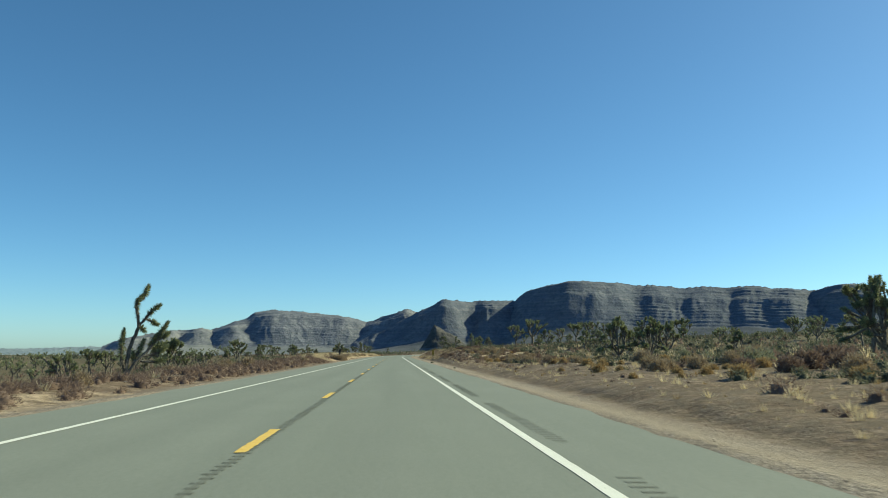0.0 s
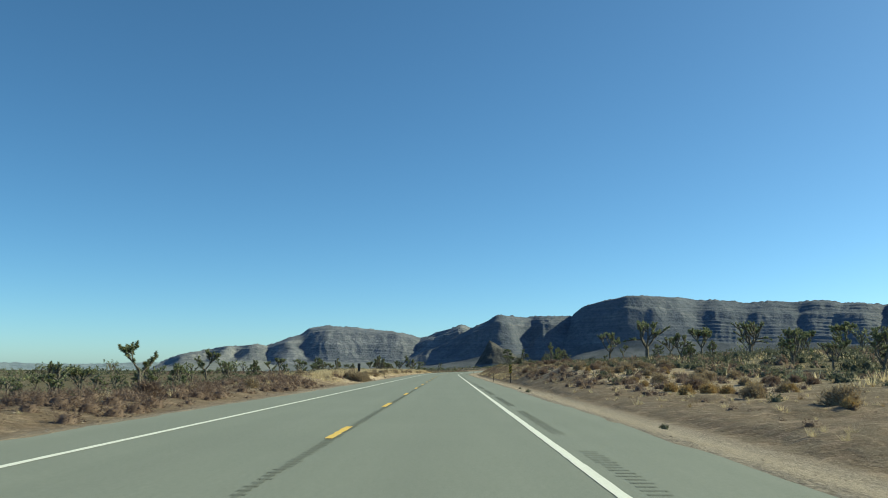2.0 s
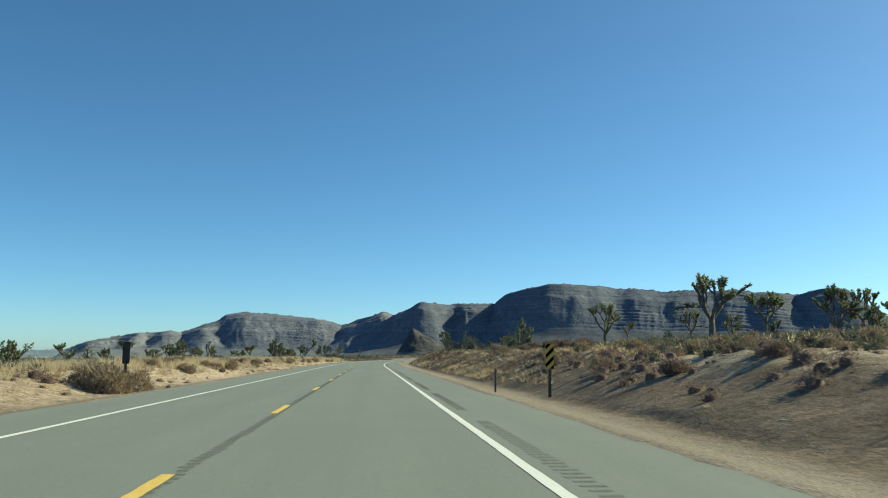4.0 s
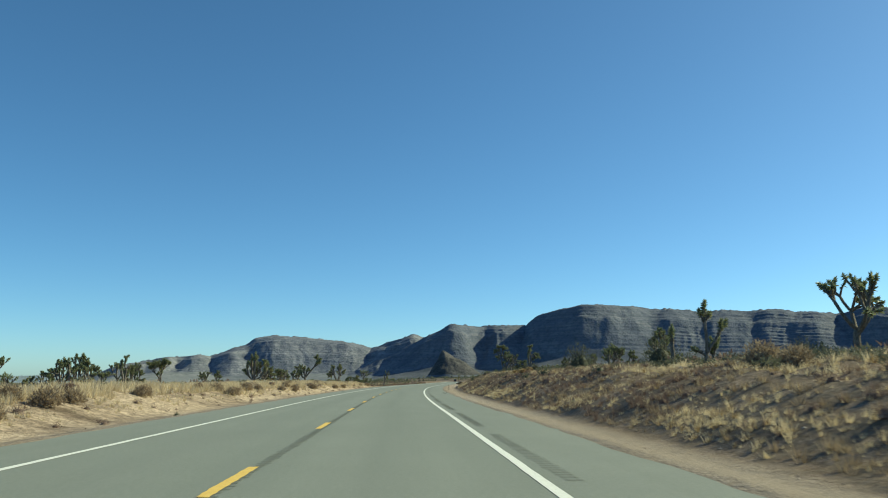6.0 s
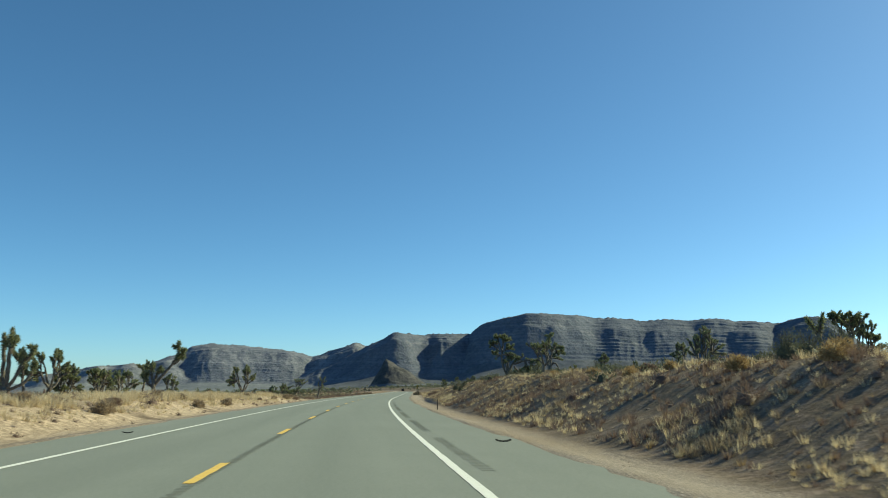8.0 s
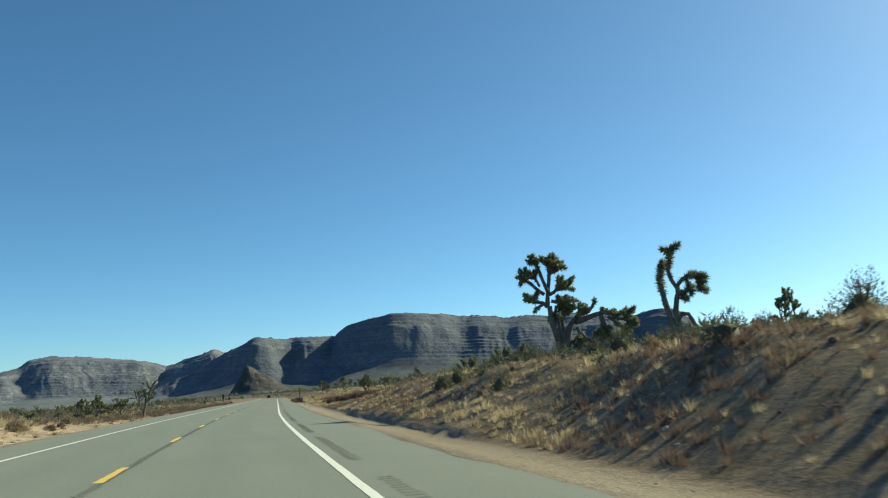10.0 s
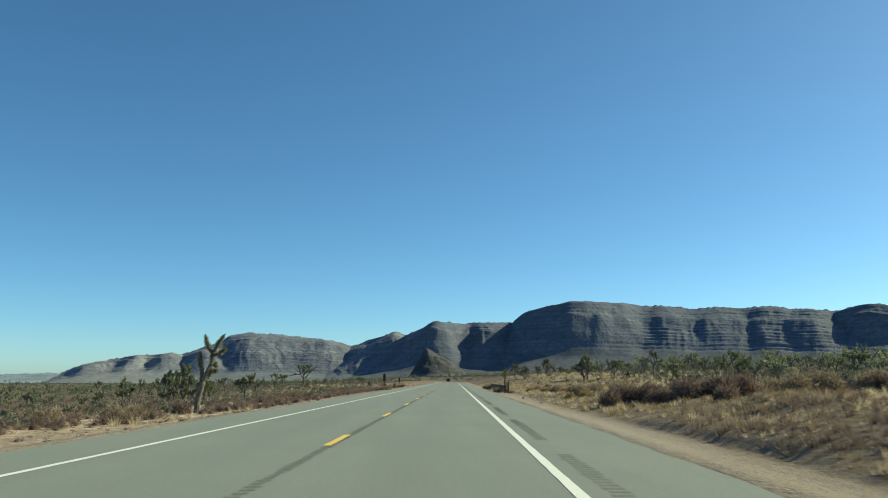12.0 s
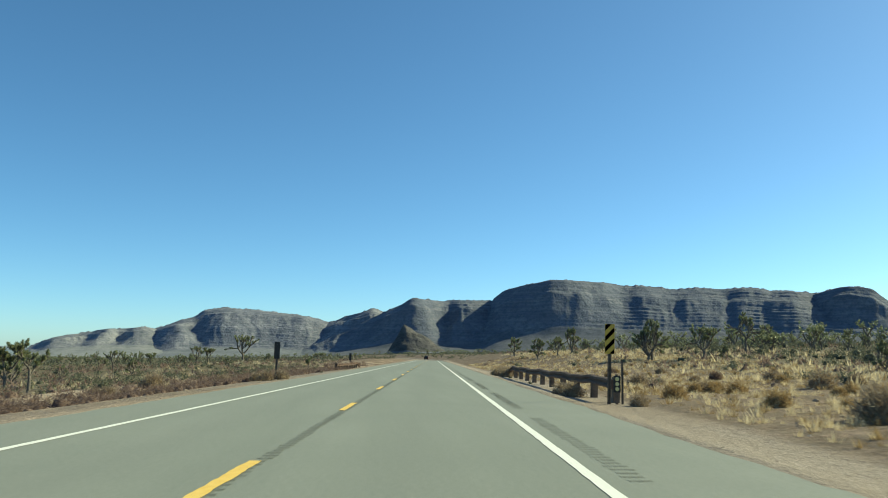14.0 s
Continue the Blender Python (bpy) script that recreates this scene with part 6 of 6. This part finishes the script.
def bush_thing(name, seed, n, w, h, size, mat, label, group, stems=40, core=0.85):
    rs = np.random.RandomState(seed)
    root = tagged(new(name), label, "bush", group)
    v, f = full(rs, n, w, h, size, 0.45, 0, 0.12, core, 4, 10)
    ob = new("foliage", mesh_from("foliage", v, f, mat, True))
    ob.parent = root
    limbs = []
    for k in range(stems // 4):
        a, lean = rs.rand() * 6.28, 0.25 + 0.5 * rs.rand()
        tip = np.array([math.cos(a) * lean * w * 0.5, math.sin(a) * lean * w * 0.5, h * (0.6 + 0.3 * rs.rand())])
        limbs.append(tube(resample([np.array([0, 0, -0.1]), tip * np.array([0.35, 0.35, 0.5]), tip], 0.3), np.linspace(0.022 * w, 0.006 * w, len(resample([np.array([0, 0, -0.1]), tip * np.array([0.35, 0.35, 0.5]), tip], 0.3))), 5, seed + k))
    st = new("stem", mesh_from("stem", *merge(limbs), BARK))
    st.parent = root
    return root


def place_bushes():
    big = bush_thing("creosote_bush", 3, 1500, 3.2, 2.5, 0.20, GREEN_BUSH, "tall airy green creosote bush on the bank", "creosote bushes", 40, 0.55)
    big.matrix_basis = at(18.6, 247.5, 1.05)
    for x, y, s in ((14.2, 251.5, 0.32), (15.3, 252.4, 0.36), (14.9, 318, 0.3), (16, 329.5, 0.4), (24.5, 242, 1.1), (22.5, 262, 0.6), (20.5, 306, 0.55), (24, 336, 0.6), (34, 330, 0.8), (21, 210, 0.5), (19.4, 322, 0.42), (20.6, 319, 0.45), (22, 321.5, 0.36), (21.4, 316, 0.36), (23.4, 318, 0.36), (24.6, 315, 0.38), (18.8, 318, 0.34), (26, 317, 0.38), (20, 324.5, 0.34), (21.5, 323, 0.36), (22.8, 322, 0.36), (24, 321, 0.38), (18.4, 325, 0.32), (17.6, 327.5, 0.32), (17, 330, 0.36), (23, 319.5, 0.36), (25.2, 319.5, 0.36), (21.8, 330, 0.36), (20.4, 333, 0.4)):
        copy_thing(big, at(x, y, s, x))
    kinds = [bush_thing("dry_bush", 20 + k, 1200, 1.5, 0.85, 0.19, (BROWN_BUSH, TAN_BUSH, TAN_BUSH)[k], ("rounded reddish-brown dry bush", "rounded tan dry bush", "rounded tan dry bush")[k], "dry bushes by the road", 40, 0.6) for k in range(3)]
    used = [True] * 3
    rs = np.random.RandomState(15)
    zones = [(12, 13, 23, 380, 396, 1.0), (34, 13.5, 22, 98, 132, 0.6), (26, 11, 20, 132, 165, 0.55), (14, 13.5, 20, 10, 98, 0.55), (10, -11.5, -15, 350, 400, 0.75), (12, -9.5, -13, 400, 470, 0.6), (10, -10, -15, 20, 110, 0.8), (60, -8.6, -13, 135, 345, 0.5), (12, -9, -12, 0, 110, 0.5), (8, 14, 20, 200, 330, 0.7), (8, 11, 22, 400, 470, 0.5)]
    for n, l0, l1, y0, y1, s in zones:
        for _ in range(n):
            l, y = l0 + (l1 - l0) * rs.rand(), y0 + (y1 - y0) * rs.rand()
            k = rs.randint(3)
            m = at(float(road_x(y)) + l, y, s * (0.7 + 0.6 * rs.rand()), rs.rand() * 6.28)
            if used[k]:
                kinds[k].matrix_basis, used[k] = m, False
            else:
                copy_thing(kinds[k], m)
    for x, y, s in ((-7.6, 146.5, 0.95), (-8.2, 147.2, 1.05), (-9.0, 148, 0.9), (-7.4, 148.6, 0.8), (8.0, 448.5, 0.5), (7.4, 449.2, 0.45), (8.7, 449.0, 0.5), (20.35, 435, 0.5), (20.25, 436.2, 0.45), (20.9, 429.6, 0.35), (23.1, 464, 0.6), (23.6, 467, 0.7), (23.1, 468, 0.6), (24.4, 467, 0.6)):
        copy_thing(kinds[1], at(x, y, s, y))
    for x, y, s in ((19.2, 388, 0.8), (20.3, 389, 1.0), (21.4, 388.4, 1.05), (22.3, 386, 1.1), (21.6, 384, 1.0), (23.4, 387, 1.15), (24.2, 389.5, 1.1), (22.2, 391, 0.9), (25.6, 388, 1.2), (20.9, 386.3, 0.75), (23.0, 383.8, 1.1), (24.6, 385.4, 1.2)):
        copy_thing(kinds[0], at(x, y, s * 1.15, y * 3))
    for x, y, s in ((14.6, 181, 0.8), (15.6, 182.5, 1.1), (16.8, 181, 1.2), (18.0, 182, 1.3), (19.3, 181, 1.2), (16.2, 184.5, 1.0), (20.4, 183.5, 1.3)):
        copy_thing(kinds[0], at(x, y, s, y * 5 + x))
    for x, y, s in ((19.8, 34.7, 1.15), (21.2, 35.6, 1.3), (18.4, 33.6, 0.9), (22.6, 37, 1.2), (17.6, 36.2, 0.8), (20.6, 33.2, 1.0), (13.8, 61, 0.8), (15.2, 64, 0.9)):
        copy_thing(kinds[0], at(x, y, s, y * 7))
    for x, y, s in ((23.5, 49.1, 0.9), (24.6, 50, 1.0), (22.2, 48.4, 0.8), (14.6, 39.1, 0.6), (15.4, 39.9, 0.7), (16.8, 47, 0.7), (19, 56, 0.9), (14, 74, 0.8), (17, 80, 0.9)):
        copy_thing(kinds[1], at(x, y, s, y * 3))
    for _ in range(44):
        l, y = 11 + 22 * rs.rand(), 388 + 60 * rs.rand()
        copy_thing(kinds[1], at(float(road_x(y)) + l, y, 0.4 + 0.5 * rs.rand(), rs.rand() * 6.28))
    gold = [bush_thing("golden_bush", 40 + k, 900, 1.3, 0.75, 0.18, GOLD_BUSH, "rounded golden dry bush on the grassy flat", "golden bushes", 40, 0.6) for k in range(2)]
    used = [True] * 2
    for n, l0, l1, y0, y1, s in ((95, 10, 32, 386, 440, 0.75), (24, 12, 26, 440, 500, 0.6), (34, 14, 18.5, 170, 340, 0.65), (70, 11.5, 27, 0, 95, 0.75), (18, 13, 20, 105, 160, 0.6)):
        for _ in range(n):
            l, y = l0 + (l1 - l0) * rs.rand(), y0 + (y1 - y0) * rs.rand()
            k = rs.randint(2)
            m = at(float(road_x(y)) + l, y, s * (0.6 + 0.7 * rs.rand()), rs.rand() * 6.28)
            if used[k]:
                gold[k].matrix_basis, used[k] = m, False
            else:
                copy_thing(gold[k], m)
    for x, y, s in ((13.4, 98.8, 0.85), (12.8, 94, 0.9), (13.6, 93.4, 0.85), (14.6, 93.8, 0.8), (16.4, 95.4, 0.95), (17.6, 94.2, 0.8), (15.2, 97.6, 0.8), (14.1, 254.2, 0.8), (14.7, 255, 0.75), (13.5, 248.4, 0.75), (14.2, 249.2, 0.7), (14.4, 260, 0.6), (15.8, 268, 0.8)):
        copy_thing(gold[0], at(x, y, s, y))
    pale = bush_thing("pale_bush", 71, 900, 1.6, 1.1, 0.16, PALE_BUSH, "pale grey-green spiny bush on the flat", "pale bushes", 40, 0.55)
    pale.matrix_basis = at(22.5, 46, 1.0)
    for x, y, s in ((24, 47.5, 0.8), (26, 62, 0.7), (22, 104, 0.7), (30, 78, 0.8)):
        copy_thing(pale, at(x, y, s, x))
    weed = bush_thing("tumbleweed", 61, 160, 0.5, 0.3, 0.10, GREEN_BUSH, "small dark clump of weed on the road edge", "clumps of weed")
    weed.matrix_basis = at(6.55, 103, 0.55)
    for l, y in ((7.6, 78), (7.4, 118), (-6.4, 150), (-6.6, 205), (7.8, 412), (7.2, 464), (7.4, 461), (7.3, 449), (7.4, 436), (-6.5, 470), (-7.0, 492)):
        copy_thing(weed, at(float(road_x(y)) + l, y, 0.8, y))


place_bushes()
hazard_marker(8.6, 144, 1.0)
hazard_marker(-8.2, 150, 1.05, True)
hazard_marker(20.3, 430.6, 1.52, False, radians(1))
hazard_marker(8.2, 451, 1.1, True)
hazard_marker(11.3, 514, 1.1, True)
guard_rail(7.75, 431.2, 466, 3.4, "low rust-brown guard rail on stubby timber posts")
guard_rail(-8.4, 496, 524, 3.0, "low dark guard rail beyond the far lane")
reflector_board(20.52, 430.5)
thin_post(20.72, 430.6, 1.3, "thin bare steel post beside the guard rail")
thin_post(6.9, 146, 0.9, "thin delineator post on the verge")
thin_post(8.8, 287, 0.7, "short rusty delineator post on the verge")
tyre_scrap(6.29, 251, 0.15)
tyre_scrap(-3.73, 255.5, 0.1, 0.5)
litter(4.5, 393.3)
car(float(road_x(770)) + 1.9, 770, -0.087)
